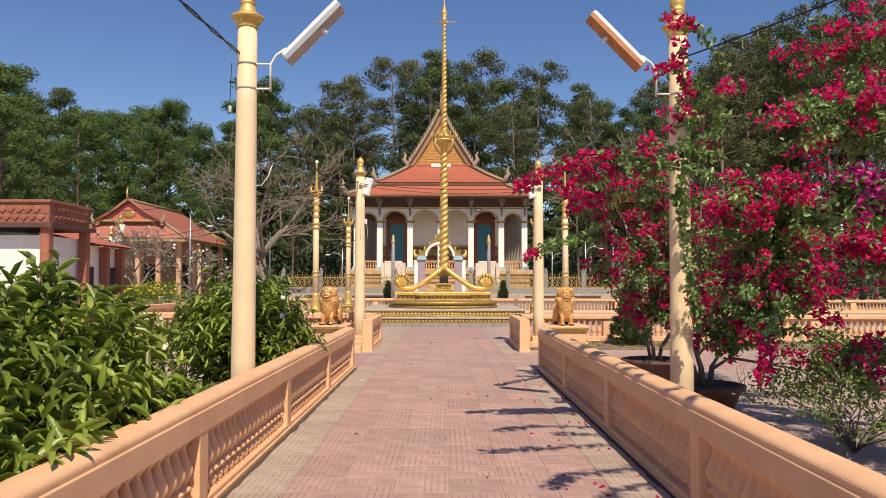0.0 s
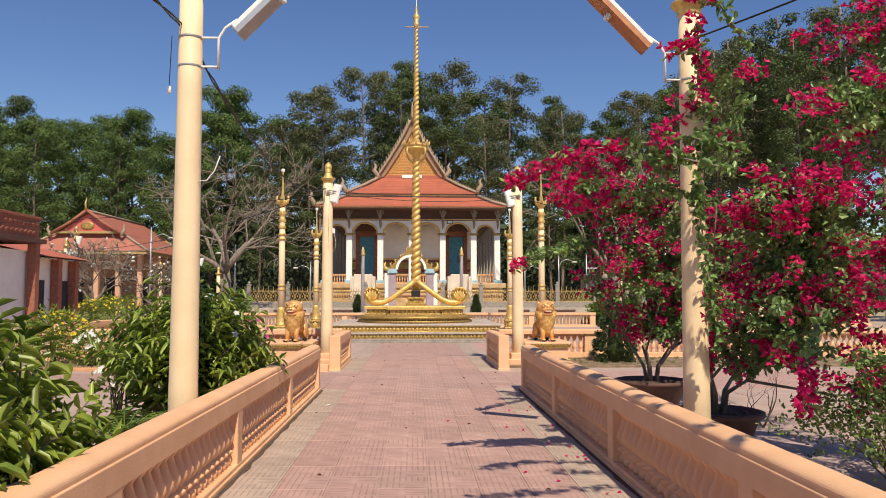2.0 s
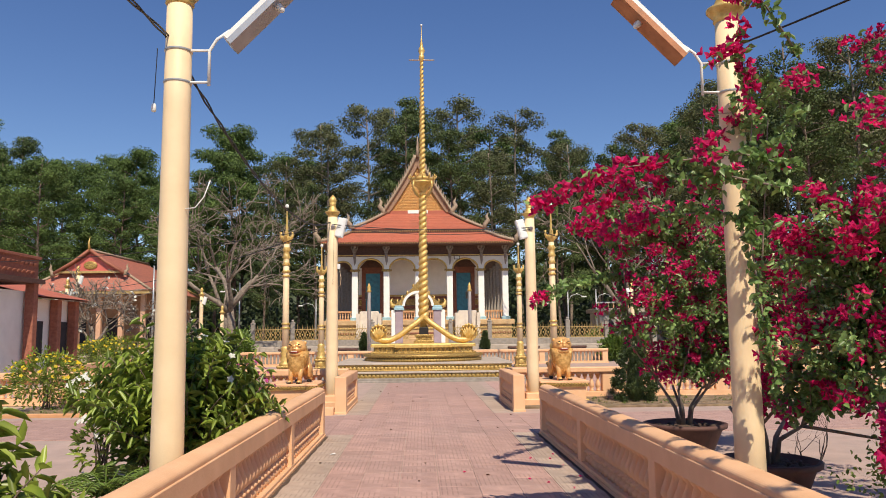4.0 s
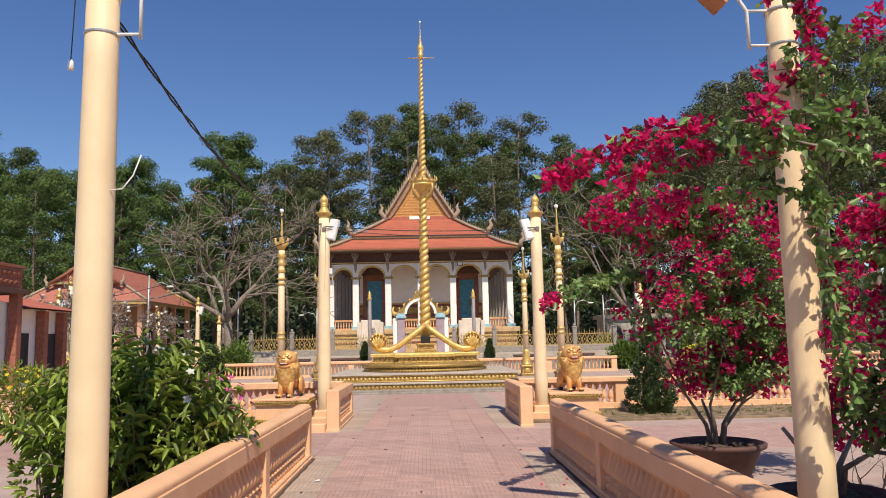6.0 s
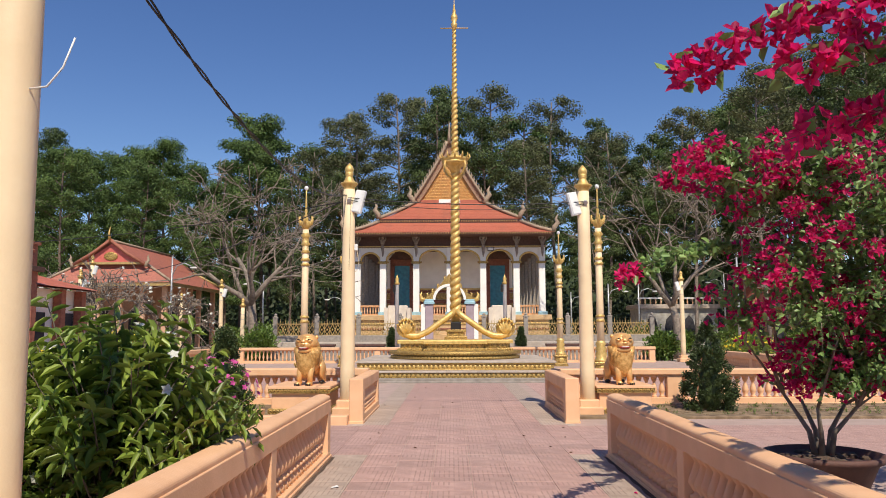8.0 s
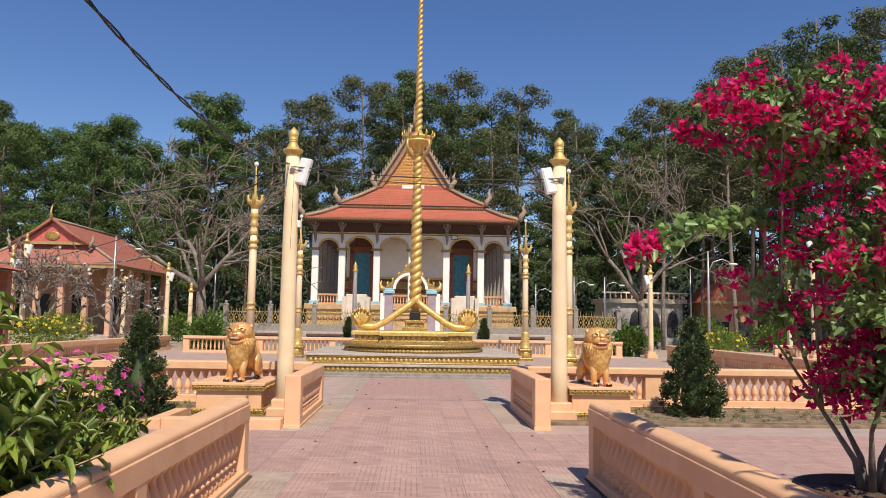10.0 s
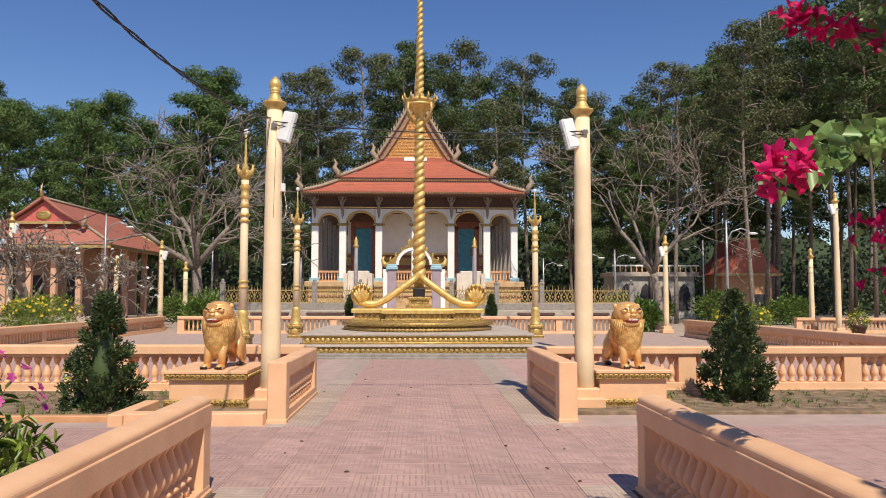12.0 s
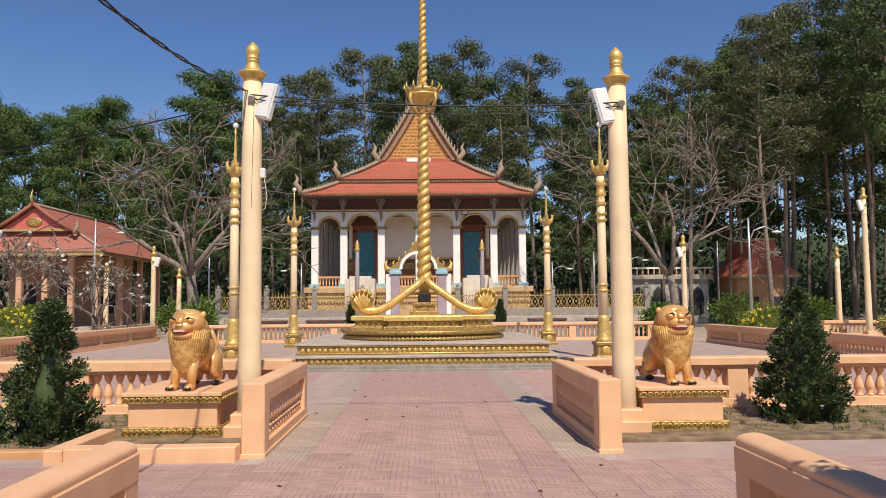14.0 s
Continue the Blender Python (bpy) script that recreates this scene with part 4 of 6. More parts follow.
for x in (-3.34, 3.34):
    d = part("door", MB().box(-0.52, 2.34, 2.56, 0.52, 2.46, 6.05), TEAL, temple, "tall teal double door", (x, 0, 0))
    for s in (-1, 1):
        for z0, z1 in ((2.8, 3.6), (3.75, 4.7), (4.85, 5.75)):
            part("door_panel", MB().box(0.26 * s - 0.17, 2.31, z0, 0.26 * s + 0.17, 2.345, z1, 0.02), TEAL, d)
    part("door_frame", MB().box(-0.82, 2.28, 2.56, -0.53, 2.5, 6.2, 0.02).box(0.53, 2.28, 2.56, 0.82, 2.5, 6.2, 0.02).box(-0.82, 2.28, 6.06, 0.82, 2.5, 6.5, 0.02), WOODRED, temple, "carved red-brown door frame", (x, 0, 0))
    part("door_pediment", MB().prism([(-0.95, 6.48), (0.95, 6.48), (0.5, 7.0), (0, 7.35), (-0.5, 7.0)], 2.3, 2.5), MATS["shaded_roof_brown"], temple, at=(x, 0, 0))
    st = MB()
    for k in range(8):
        st.box(-0.85, -0.7 - 0.28 * (8 - k), 1.0, 0.85, -0.65, 1.0 + 0.195 * (k + 1))
    part("stair", st, SLAB, temple, at=(x, 0, 0))
    for s in (-1, 1):
        part("stair_cheek", MB().prism([(-0.12, 1.0), (0.12, 1.0), (0.12, 3.0), (-0.12, 3.0)], -2.2, -0.6), BEIGE, temple, "beige stair cheek wall", (x + 0.72 * s, 0, 0))
    part("stair_wall", MB().box(-0.62, -1.9, 1.0, 0.62, -0.75, 3.15, 0.04), BEIGE, temple, "beige stair block", (x, 0, 0))
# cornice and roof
part("cornice", MB().box(-6.45, -0.35, 7.05, 6.45, DEPTH + 0.3, 7.22, 0.02).box(-6.35, -0.25, 7.20, 6.35, DEPTH, 7.76), ROOF_DARK, temple, "brown moulded cornice, eave shade in its colour")
part("cornice_line", MB().box(-6.5, -0.40, 7.08, 6.5, -0.33, 7.14), GOLD, temple)


def skirt(hx0, y0, z0, hx1, y1, z1, sag=0.12, n=10, yb=None):
    """A hipped roof tier from its eave up, in overlapping courses."""
    m = MB()
    yb0, yb1 = DEPTH + 1.8, DEPTH + 1.8 - (y1 - y0)
    for i in range(n):
        a, b = i / n, (i + 1) / n
        f = lambda s, up: (hx0 + (hx1 - hx0) * s, y0 + (y1 - y0) * s, z0 + (z1 - z0) * s - sag * math.sin(math.pi * s) + up, yb0 + (yb1 - yb0) * s)
        (xa, ya, za, ba), (xb, yb_, zb, bb) = f(a, 0.022), f(b, 0.0)
        lo = [(-xa, ya, za - 0.024), (xa, ya, za - 0.024), (xa, ba, za - 0.024), (-xa, ba, za - 0.024)]
        q = [(-xa, ya, za), (xa, ya, za), (xa, ba, za), (-xa, ba, za)]
        t = [(-xb, yb_, zb), (xb, yb_, zb), (xb, bb, zb), (-xb, bb, zb)]
        for k in range(4):
            j = (k + 1) % 4
            m.add([lo[k], lo[j], q[j], q[k]], [(0, 1, 2, 3)])
            m.add([q[k], q[j], t[j], t[k]], [(0, 1, 2, 3)])
    return m


part("lower_roof", skirt(6.75, -1.8, 7.88, 4.75, 0.1, 8.78), ROOF, temple, "red tiled lower roof")
part("upper_roof", skirt(4.75, 0.0, 9.02, 2.2, 2.55, 10.6), ROOF, temple, "red tiled upper roof")
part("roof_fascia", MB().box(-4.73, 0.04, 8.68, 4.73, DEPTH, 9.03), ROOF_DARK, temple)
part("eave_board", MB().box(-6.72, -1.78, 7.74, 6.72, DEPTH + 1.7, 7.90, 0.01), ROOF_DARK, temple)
beads = MB(True)
for hx, y, z in ((6.7, -1.82, 7.82), (4.7, 0.0, 8.87)):
    n = int(hx * 2 / 0.16)
    for k in range(n):
        beads.ball((-hx + (k + 0.5) * 0.16, y, z), (0.05, 0.04, 0.055), 6, 4)
tagged(part("eave_moulding", beads, GOLD_ORN, temple, "row of gilded beads under the eaves"), kind="stuff")


def flame(h, lean):
    return MB(True).tube([(0, 0, -0.15), (0.05 * lean, 0, 0.15 * h), (0.28 * lean * h, 0, 0.45 * h), (0.16 * lean * h, 0, 0.72 * h), (0.30 * lean * h, 0, h)], [0.13, 0.16 * h, 0.15 * h, 0.09 * h, 0.01], 8)


for s in (-1, 1):
    for (xa, ya, za), (xb, yb_, zb) in (((6.75, -1.8, 7.94), (4.75, 0.1, 8.88)), ((4.75, 0.0, 9.10), (2.25, 2.5, 10.7))):
        mid = ((xa + xb) / 2, (ya + yb_) / 2, (za + zb) / 2 - 0.06)
        part("hip_ridge", MB(True).tube([(s * xa, ya, za), (s * mid[0], mid[1], mid[2]), (s * xb, yb_, zb)], 0.11, 6), RIDGE, temple, "pale crested hip ridge")
        for k in range(14):
            f = (k + 0.5) / 14
            part("ridge_crest", MB(True).tube([(0, 0, 0), (0.03 * s, 0, 0.18)], [0.05, 0.01], 5), RIDGE, temple, at=(s * (xa + (xb - xa) * f), ya + (yb_ - ya) * f, za + (zb - za) * f - 0.05 + 0.06))
        part("corner_flame", flame(1.0, s), RIDGE, temple, "carved flame finial", (s * xa, ya, za + 0.1))
# gable
GB, GA, GY = 10.6, 14.85, 2.5
rake = lambda f: (2.42 * (1 - f) ** 1.18 + 0.02, GB + (GA - GB) * f)
RN = 16
tym = MB()
for i in range(RN):
    (xa, za), (xb, zb) = rake(i / RN), rake((i + 1) / RN)
    tym.add([(-xa, GY, za), (xa, GY, za), (xb, GY, zb), (-xb, GY, zb)], [(0, 1, 2, 3)])
part("tympanum", tym, mat("gable_gilt", (0.72, 0.40, 0.12), (0.44, 0.17, 0.05), 0.5, 14, 0.7, metal=0.25, stain=0.3, stain_scale=2, bump_scale=20), temple, "gilded carved gable field")
part("gable_base", MB().box(-2.3, GY - 0.12, GB - 0.12, 2.3, GY + 0.2, GB + 0.14, 0.02), ROOF, temple)
part("nameplate", MB().box(-0.75, GY - 0.16, GB - 0.08, 0.75, GY - 0.1, GB + 0.16, 0.01), WHITE, temple, "white name panel")
scroll = MB(True)
for row in range(17):
    f = 0.02 + row * 0.05
    hw, z = rake(f)
    hw -= 0.36
    n = max(1, int(hw * 2 / 0.20))
    for k in range(n if hw > 0.06 else 0):
        x = -hw + 2 * hw * (k + 0.5 + 0.25 * (row % 2) - 0.12) / n + 0.05 * math.sin(k * 5.1 + row * 2.3)
        q = 1 if (k + row) % 2 else -1
        scroll.tube([(x - 0.06 * q, GY - 0.03, z + 0.01), (x, GY - 0.07, z + 0.11), (x + 0.06 * q, GY - 0.05, z + 0.05), (x + 0.01 * q, GY - 0.05, z + 0.03)], [0.014, 0.022, 0.018, 0.008], 4)
part("gable_scrolls", scroll, GOLD, temple, "raised gilded scrollwork")
for s in (-1, 1):
    edge = [rake(i / RN) for i in range(RN + 1)]
    inr = MB().prism([(s * max(x - 0.34, 0.0), z) for x, z in edge] + [(s * (x + 0.04), z) for x, z in reversed(edge)], GY - 0.2, GY - 0.02)
    roof = MB()
    for i in range(RN):
        (xa, za), (xb, zb) = rake(i / RN), rake((i + 1) / RN)
        roof.add([(s * (xa + 0.1), GY - 0.3, za + 0.05), (s * (xb + 0.1), GY - 0.3, zb + 0.05), (s * (xb + 0.1), DEPTH - 2, zb + 0.05), (s * (xa + 0.1), DEPTH - 2, za + 0.05)], [(0, 1, 2, 3)])
        part("rake_leaf", flame(0.36, s * 0.6), RIDGE, temple, at=(s * (xa + 0.12), GY - 0.28, za + 0.1))
    part("rake_board", inr, mat("carved_rake_brown", (0.40, 0.25, 0.15), (0.20, 0.11, 0.07), 0.7, 22, 0.8, stain=0.3, stain_scale=3, bump_scale=30) if s < 0 else MATS["carved_rake_brown"], temple, "brown carved rake board")
    part("gable_roof", roof, ROOF, temple)
    part("rake_ridge", MB(True).tube([(s * (rake(i / RN)[0] + 0.12), GY - 0.3, rake(i / RN)[1] + 0.05) for i in range(RN + 1)], 0.10, 6), RIDGE, temple, "pale crested rake")
    part("gable_flame", flame(1.15, s), RIDGE, temple, "carved flame finial", (s * 2.52, GY - 0.28, GB - 0.05))
part("apex_flame", MB(True).tube([(0, GY - 0.3, GA - 0.1), (0, GY - 0.35, GA + 0.5), (0.02, GY - 0.5, GA + 1.0), (0, GY - 0.4, GA + 1.5)], [0.14, 0.1, 0.07, 0.01], 8), RIDGE, temple)

for px in (-7.4, -4.55, 6.4, 9.25):
    tr = thing("bonsai_tray", "long low clay tray with small plants on the step", "planter", (px, 49.7, 0.74), 0, "trays on the step")
    part("tray", MB().box(-0.9, -0.25, 0, 0.9, 0.25, 0.05, 0.01).box(-0.95, -0.28, 0.04, 0.95, 0.28, 0.16, 0.02), POT, tr)


fl = thing("floodlight", "small black floodlight under the temple cornice", "floodlight", (2.75, 56.62, 7.02))
part("housing", MB().box(-0.2, -0.1, -0.12, 0.2, 0.08, 0.12, 0.03), BLACK, fl)
part("lens", MB().box(-0.16, -0.115, -0.09, 0.16, -0.098, 0.09), WHITE_MET, fl, "pale lens")
part("arm", MB(True).tube([(0, 0.05, 0.1), (0, 0.12, 0.2)], 0.02, 6), BLACK, fl)
jb = thing("junction_box", "small white junction box on the gate column", "junction box", (-1.79, 22.14, 3.37))
part("box", MB().box(-0.035, -0.04, -0.06, 0.035, 0.04, 0.06, 0.008), WHITE_MET, jb)
part("lead", MB(True).tube([(0.02, -0.02, -0.06), (0.06, -0.03, -0.3), (0.04, -0.03, -0.46), (-0.02, -0.02, -0.5)], 0.004, 5), CREAM, jb, "thin loop of pale wire")

# ---- plants ----
def rv():
    return Vector((random.gauss(0, 1), random.gauss(0, 1), random.gauss(0, 1))).normalized()


def leafy(mb, centre, rad, n, length, width, slot=0, shell=0.55, lift=0.35, lumps=0.25):
    """Leaves through an uneven ellipsoid, most of them near its skin."""
    c = Vector(centre)
    for _ in range(n):
        d = rv()
        r = (shell + (1 - shell) * random.random()) if random.random() < 0.8 else random.random()
        k = 1 + lumps * noise.noise(Vector((d.x * 2.1 + c.x, d.y * 2.1 + c.y, d.z * 2.1)))* 2
        p = c + Vector((d.x * rad[0], d.y * rad[1], d.z * rad[2])) * r * k
        if p.z < 0.02:
            continue
        out = (d + rv() * 0.7 + Vector((0, 0, lift))).normalized()
        s = random.uniform(0.65, 1.25)
        mb.leaf(p, out, (rv() + Vector((0, 0, 0.8))).normalized(), length * s, width * s, slot)
    return mb


def stems(mb, foot, top, n, spread, r):
    for _ in range(n):
        a = random.uniform(0, math.tau)
        e = Vector((foot[0] + math.cos(a) * spread[0] * random.random(), foot[1] + math.sin(a) * spread[1] * random.random(), top * random.uniform(0.6, 0.95)))
        f = Vector((foot[0] + random.uniform(-0.1, 0.1), foot[1] + random.uniform(-0.1, 0.1), foot[2]))
        mb.tube([f, f.lerp(e, 0.5) + Vector((0, 0, 0.12)), e], [r, r * 0.7, r * 0.3], 5)
    return mb


def shoots(lf, wd, foot, reach, top, n, length, width, count=20, droop=0.45):
    """Arching shoots from one foot, with leaves set in turns along their outer part."""
    for _ in range(n):
        a = random.uniform(0, math.tau)
        q = math.sqrt(random.random())
        f = Vector((foot[0] + random.uniform(-0.25, 0.25) * reach[0], foot[1] + random.uniform(-0.25, 0.25) * reach[1], foot[2]))
        e = Vector((foot[0] + math.cos(a) * reach[0] * q, foot[1] + math.sin(a) * reach[1] * q, top * (1 - 0.5 * q ** 2.2) * random.uniform(0.66, 1.0)))
        c = f.lerp(e, 0.55)
        c.z = f.z + (e.z - f.z) * 0.80
        pts = [f * (1 - t) ** 2 + c * (2 * t * (1 - t)) + e * t * t for t in (0, 0.3, 0.55, 0.8, 1.0)]
        wd.tube(pts, [0.014, 0.011, 0.009, 0.006, 0.003], 4)
        ph = random.uniform(0, math.tau)
        for k in range(count):
            t = 0.38 + 0.62 * (k / (count - 1)) ** 0.8
            p = f * (1 - t) ** 2 + c * (2 * t * (1 - t)) + e * t * t
            ax = (c.lerp(e, t) - f.lerp(c, t)).normalized()
            u = ax.orthogonal().normalized()
            w = ax.cross(u)
            b = ph + k * 2.4
            d = u * math.cos(b) + w * math.sin(b) + ax * random.uniform(0.3, 0.9) + Vector((0, 0, -droop * random.random()))
            s = random.uniform(0.7, 1.15) * (1.0 - 0.35 * t * t)
            lf.leaf(p, d, Vector((0, 0, 1)) + rv() * 0.35, length * s, width * s, 0, 0.3)


def flowers(mb, centre, rad, n, size, petals=5, slot=0, top=True):
    c = Vector(centre)
    for _ in range(n):
        d = rv()
        if top:
            d.z = abs(d.z) * 0.8 + 0.1
        p = c + Vector((d.x * rad[0], d.y * rad[1], d.z * rad[2]))
        ax = (d + Vector((0, -0.5, 0.4)) + rv() * 0.4).normalized()
        u = ax.orthogonal().normalized()
        w = ax.cross(u)
        for k in range(petals):
            a = math.tau * k / petals
            mb.leaf(p, u * math.cos(a) + w * math.sin(a) + ax * 0.35, ax, size, size * 0.75, slot, 0.1)
    return mb


def yard(ob):
    """Sets a plant of the side yards, laid out square to the street, into the walk's own axes."""
    ob.matrix_basis = pose(0.328, -0.315, 0, 0, 0, 1.0) @ ob.matrix_basis
    return ob


random.seed(4)
b1 = yard(thing("shrub", "large bright green shrub with long glossy leaves beside the walkway", "shrub", group="shrubs"))
m = MB(True)
for c, r, n in (((-3.0, 7.0, 0.95), (1.15, 1.5, 0.98), 4800), ((-3.6, 5.6, 0.85), (1.2, 1.3, 0.9), 3000), ((-2.55, 8.3, 0.6), (0.75, 1.0, 0.6), 1500), ((-4.6, 7.4, 0.9), (1.2, 1.6, 0.95), 2000)):
    leafy(m, (c[0], c[1], c[2] * 0.82), (r[0] * 0.86, r[1] * 0.86, r[2] * 0.8), int(n * 0.4), 0.17, 0.045, lift=0.12)
w = MB(True)
for f, r, t, n in (((-3.0, 7.0, 0), (1.2, 1.5), 1.85, 150), ((-3.4, 5.6, 0), (1.25, 1.3), 1.6, 110), ((-2.5, 8.25, 0), (0.7, 0.8), 1.75, 60), ((-4.5, 7.4, 0), (1.2, 1.6), 1.9, 60), ((-2.55, 6.4, 0), (0.8, 1.0), 1.8, 80), ((-2.55, 7.5, 0), (0.72, 0.9), 1.95, 85)):
    shoots(m, w, f, r, t, n, 0.25, 0.072, 17)
part("foliage", m, LEAF_BRIGHT, b1)
part("branchwork", w, BARK, b1)
b2 = yard(thing("shrub", "dense green shrub dotted with white blossoms beside the walkway", "shrub", group="shrubs"))
m = MB(True)
for c, r, n in (((-2.6, 13.4, 0.95), (0.66, 0.75, 0.75), 1900), ((-2.3, 13.9, 0.75), (0.5, 0.6, 0.55), 700), ((-2.95, 13.2, 0.65), (0.45, 0.6, 0.55), 700)):
    leafy(m, c, (r[0] * 0.9, r[1] * 0.9, r[2] * 0.9), int(n * 0.75), 0.15, 0.048)
part("foliage", m, LEAF_DARK, b2)
m, w = MB(True), MB(True)
shoots(m, w, (-2.7, 13.3, 0), (1.2, 1.1), 2.1, 170, 0.25, 0.068, 17, 0.7)
shoots(m, w, (-2.3, 13.9, 0), (0.65, 0.6), 1.45, 40, 0.20, 0.05, 18, 0.7)
part("new_leaves", m, LEAF_BRIGHT, b2, "fresh lighter leaves")
part("branchwork", w, BARK, b2)
part("bloom", flowers(MB(True), (-2.6, 13.35, 1.0), (0.8, 0.85, 0.75), 24, 0.05, top=False), PETAL_WHITE, b2, "small white blossoms")
b3 = yard(thing("shrub", "low shrub with pink orchid-like flowers in a pot", "shrub", group="shrubs"))
m, w = leafy(MB(True), (-2.65, 15.5, 0.62), (0.36, 0.5, 0.36), 260, 0.12, 0.032), MB(True)
shoots(m, w, (-2.62, 15.55, 0.3), (0.68, 0.75), 1.4, 70, 0.17, 0.045, 14, 0.5)
part("foliage", m, LEAF_BRIGHT, b3)
part("branchwork", w, BARK, b3)
part("bloom", flowers(MB(True), (-2.5, 15.45, 0.95), (0.5, 0.55, 0.5), 62, 0.036), PETAL_PINK, b3, "pink blossoms")
part("pot", MB(True).lathe([(0.2, 0), (0.28, 0.3), (0.31, 0.32), (0.31, 0.37), (0.26, 0.37)], 16, (-2.6, 15.6, 0)), POT, b3)
fern = yard(thing("fern", "feathery fern with drooping fronds at the shrub's foot", "fern", (-3.1, 12.2, 0)))
for k in range(13):
    a, m = math.tau * k / 13 + random.uniform(-0.2, 0.2), MB(True)
    L = random.uniform(0.6, 1.0)
    pts = [Vector((math.cos(a) * L * f, math.sin(a) * L * f, 0.15 + 1.1 * f * L - 1.15 * f * f * L)) for f in (i / 9 for i in range(10))]
    m.tube(pts, [0.008] * 9 + [0.003], 4)
    for i in range(1, 10):
        for q in (0.0, 0.5):
            p = pts[i].lerp(pts[i - 1], q)
            for s in (-1, 1):
                m.leaf(p, Vector((-math.sin(a) * s, math.cos(a) * s, 0)) + Vector((math.cos(a), math.sin(a), -0.2)) * 0.35, Vector((0, 0, 1)), 0.15 * (1 - 0.06 * i), 0.03)
    part("frond", m, LEAF_DARK, fern)


def flowering(at, rad, h, petal, label, leaf=LEAF_BRIGHT, n=1500, nf=70, size=0.055, pot=False):
    ob = thing("flower_bush", label, "flowering bush", at, 0, "flower bushes")
    part("foliage", leafy(MB(True), (0, 0, h * 0.55), (rad, rad, h * 0.5), n, 0.11, 0.045), leaf, ob)
    part("bloom", flowers(MB(True), (0, 0, h * 0.5), (rad * 1.02, rad * 1.02, h * 0.52), nf, size), petal, ob)
    part("branchwork", stems(MB(True), (0, 0, 0), h * 0.8, 9, (rad * 0.6, rad * 0.6), 0.015), BARK, ob)
    if pot:
        part("pot", MB(True).lathe([(0.25, 0), (0.36, 0.34), (0.40, 0.36), (0.40, 0.42), (0.34, 0.42)], 18), POT, ob)
    return ob


flowering((-8.9, 22.7, 0), 0.85, 1.4, PETAL_YELLOW, "low bush covered in yellow flowers in the bed", nf=80)
flowering((-7.7, 22.2, 0), 0.45, 0.9, PETAL_WHITE, "small bush with large white flowers in the bed", n=500, nf=30, size=0.08)
flowering((-3.75, 13.6, 0), 0.36, 0.85, PETAL_WHITE, "low plant with white trumpet flowers in the yard", n=260, nf=12, size=0.06)
flowering((-4.95, 22.5, 0), 0.22, 0.75, PETAL_WHITE, "small white periwinkle clump beside the conifer", n=160, nf=26, size=0.035)
flowering((-14.4, 40.5, 0), 1.4, 1.75, PETAL_YELLOW, "wide bush with yellow flowers beyond the side balustrade", n=2600, nf=60, size=0.07)
flowering((-16.6, 43.5, 0), 1.2, 1.6, PETAL_YELLOW, "wide bush with yellow flowers beyond the side balustrade", n=1800, nf=60, size=0.08)
flowering((13.2, 40.2, 0), 1.1, 1.45, PETAL_YELLOW, "wide bush with yellow flowers beyond the side balustrade", n=2600, nf=55, size=0.07)
flowering((20.9, 45.3, 0), 0.5, 1.15, PETAL_YELLOW, "small shrub in a red-brown pot beside the far balustrade", n=500, nf=12, pot=True)


def conifer(at, h, r, label):
    ob = thing("conifer", label, "shrub", at, 0, "clipped conifers")
    m = MB(True)
    for _ in range(210):
        z = h * (random.random() ** 1.3) * 0.97 + 0.04
        a = random.uniform(0, math.tau)
        rr = (r * (1 - (z / h) ** 1.35) * (0.80 + 0.20 * min(1, z / 0.3)) + 0.03) * random.uniform(0.60, 1.14)
        hub = Vector((math.cos(a) * rr, math.sin(a) * rr, z))
        out = Vector((math.cos(a), math.sin(a), 0.75))
        for _ in range(64):
            p = hub + rv() * random.uniform(0.02, 0.085) + out * random.uniform(-0.05, 0.05)
            m.leaf(p, out + rv() * 0.9, rv(), random.uniform(0.03, 0.06), 0.028)
    m.lathe([(r * 0.3, 0.06), (r * 0.44, 0.3), (r * 0.32, h * 0.45), (r * 0.15, h * 0.72), (0.02, h * 0.86)], 12)
    part("foliage", m, LEAF_CONE, ob)
    part("trunk", MB(True).tube([(0, 0, 0), (0, 0, h * 0.8)], [0.05, 0.01], 8), BARK, ob)
    return ob


conifer((-4.4, 22.05, 0), 1.72, 0.53, "dark green clipped cone conifer in the bed")
conifer((5.5, 22.8, 0), 1.78, 0.55, "dark green clipped cone conifer in the bed")
for px in (-3.25, 4.05):
    conifer((px, 49.6, 0.74), 1.05, 0.24, "small dark conifer on the terrace step")


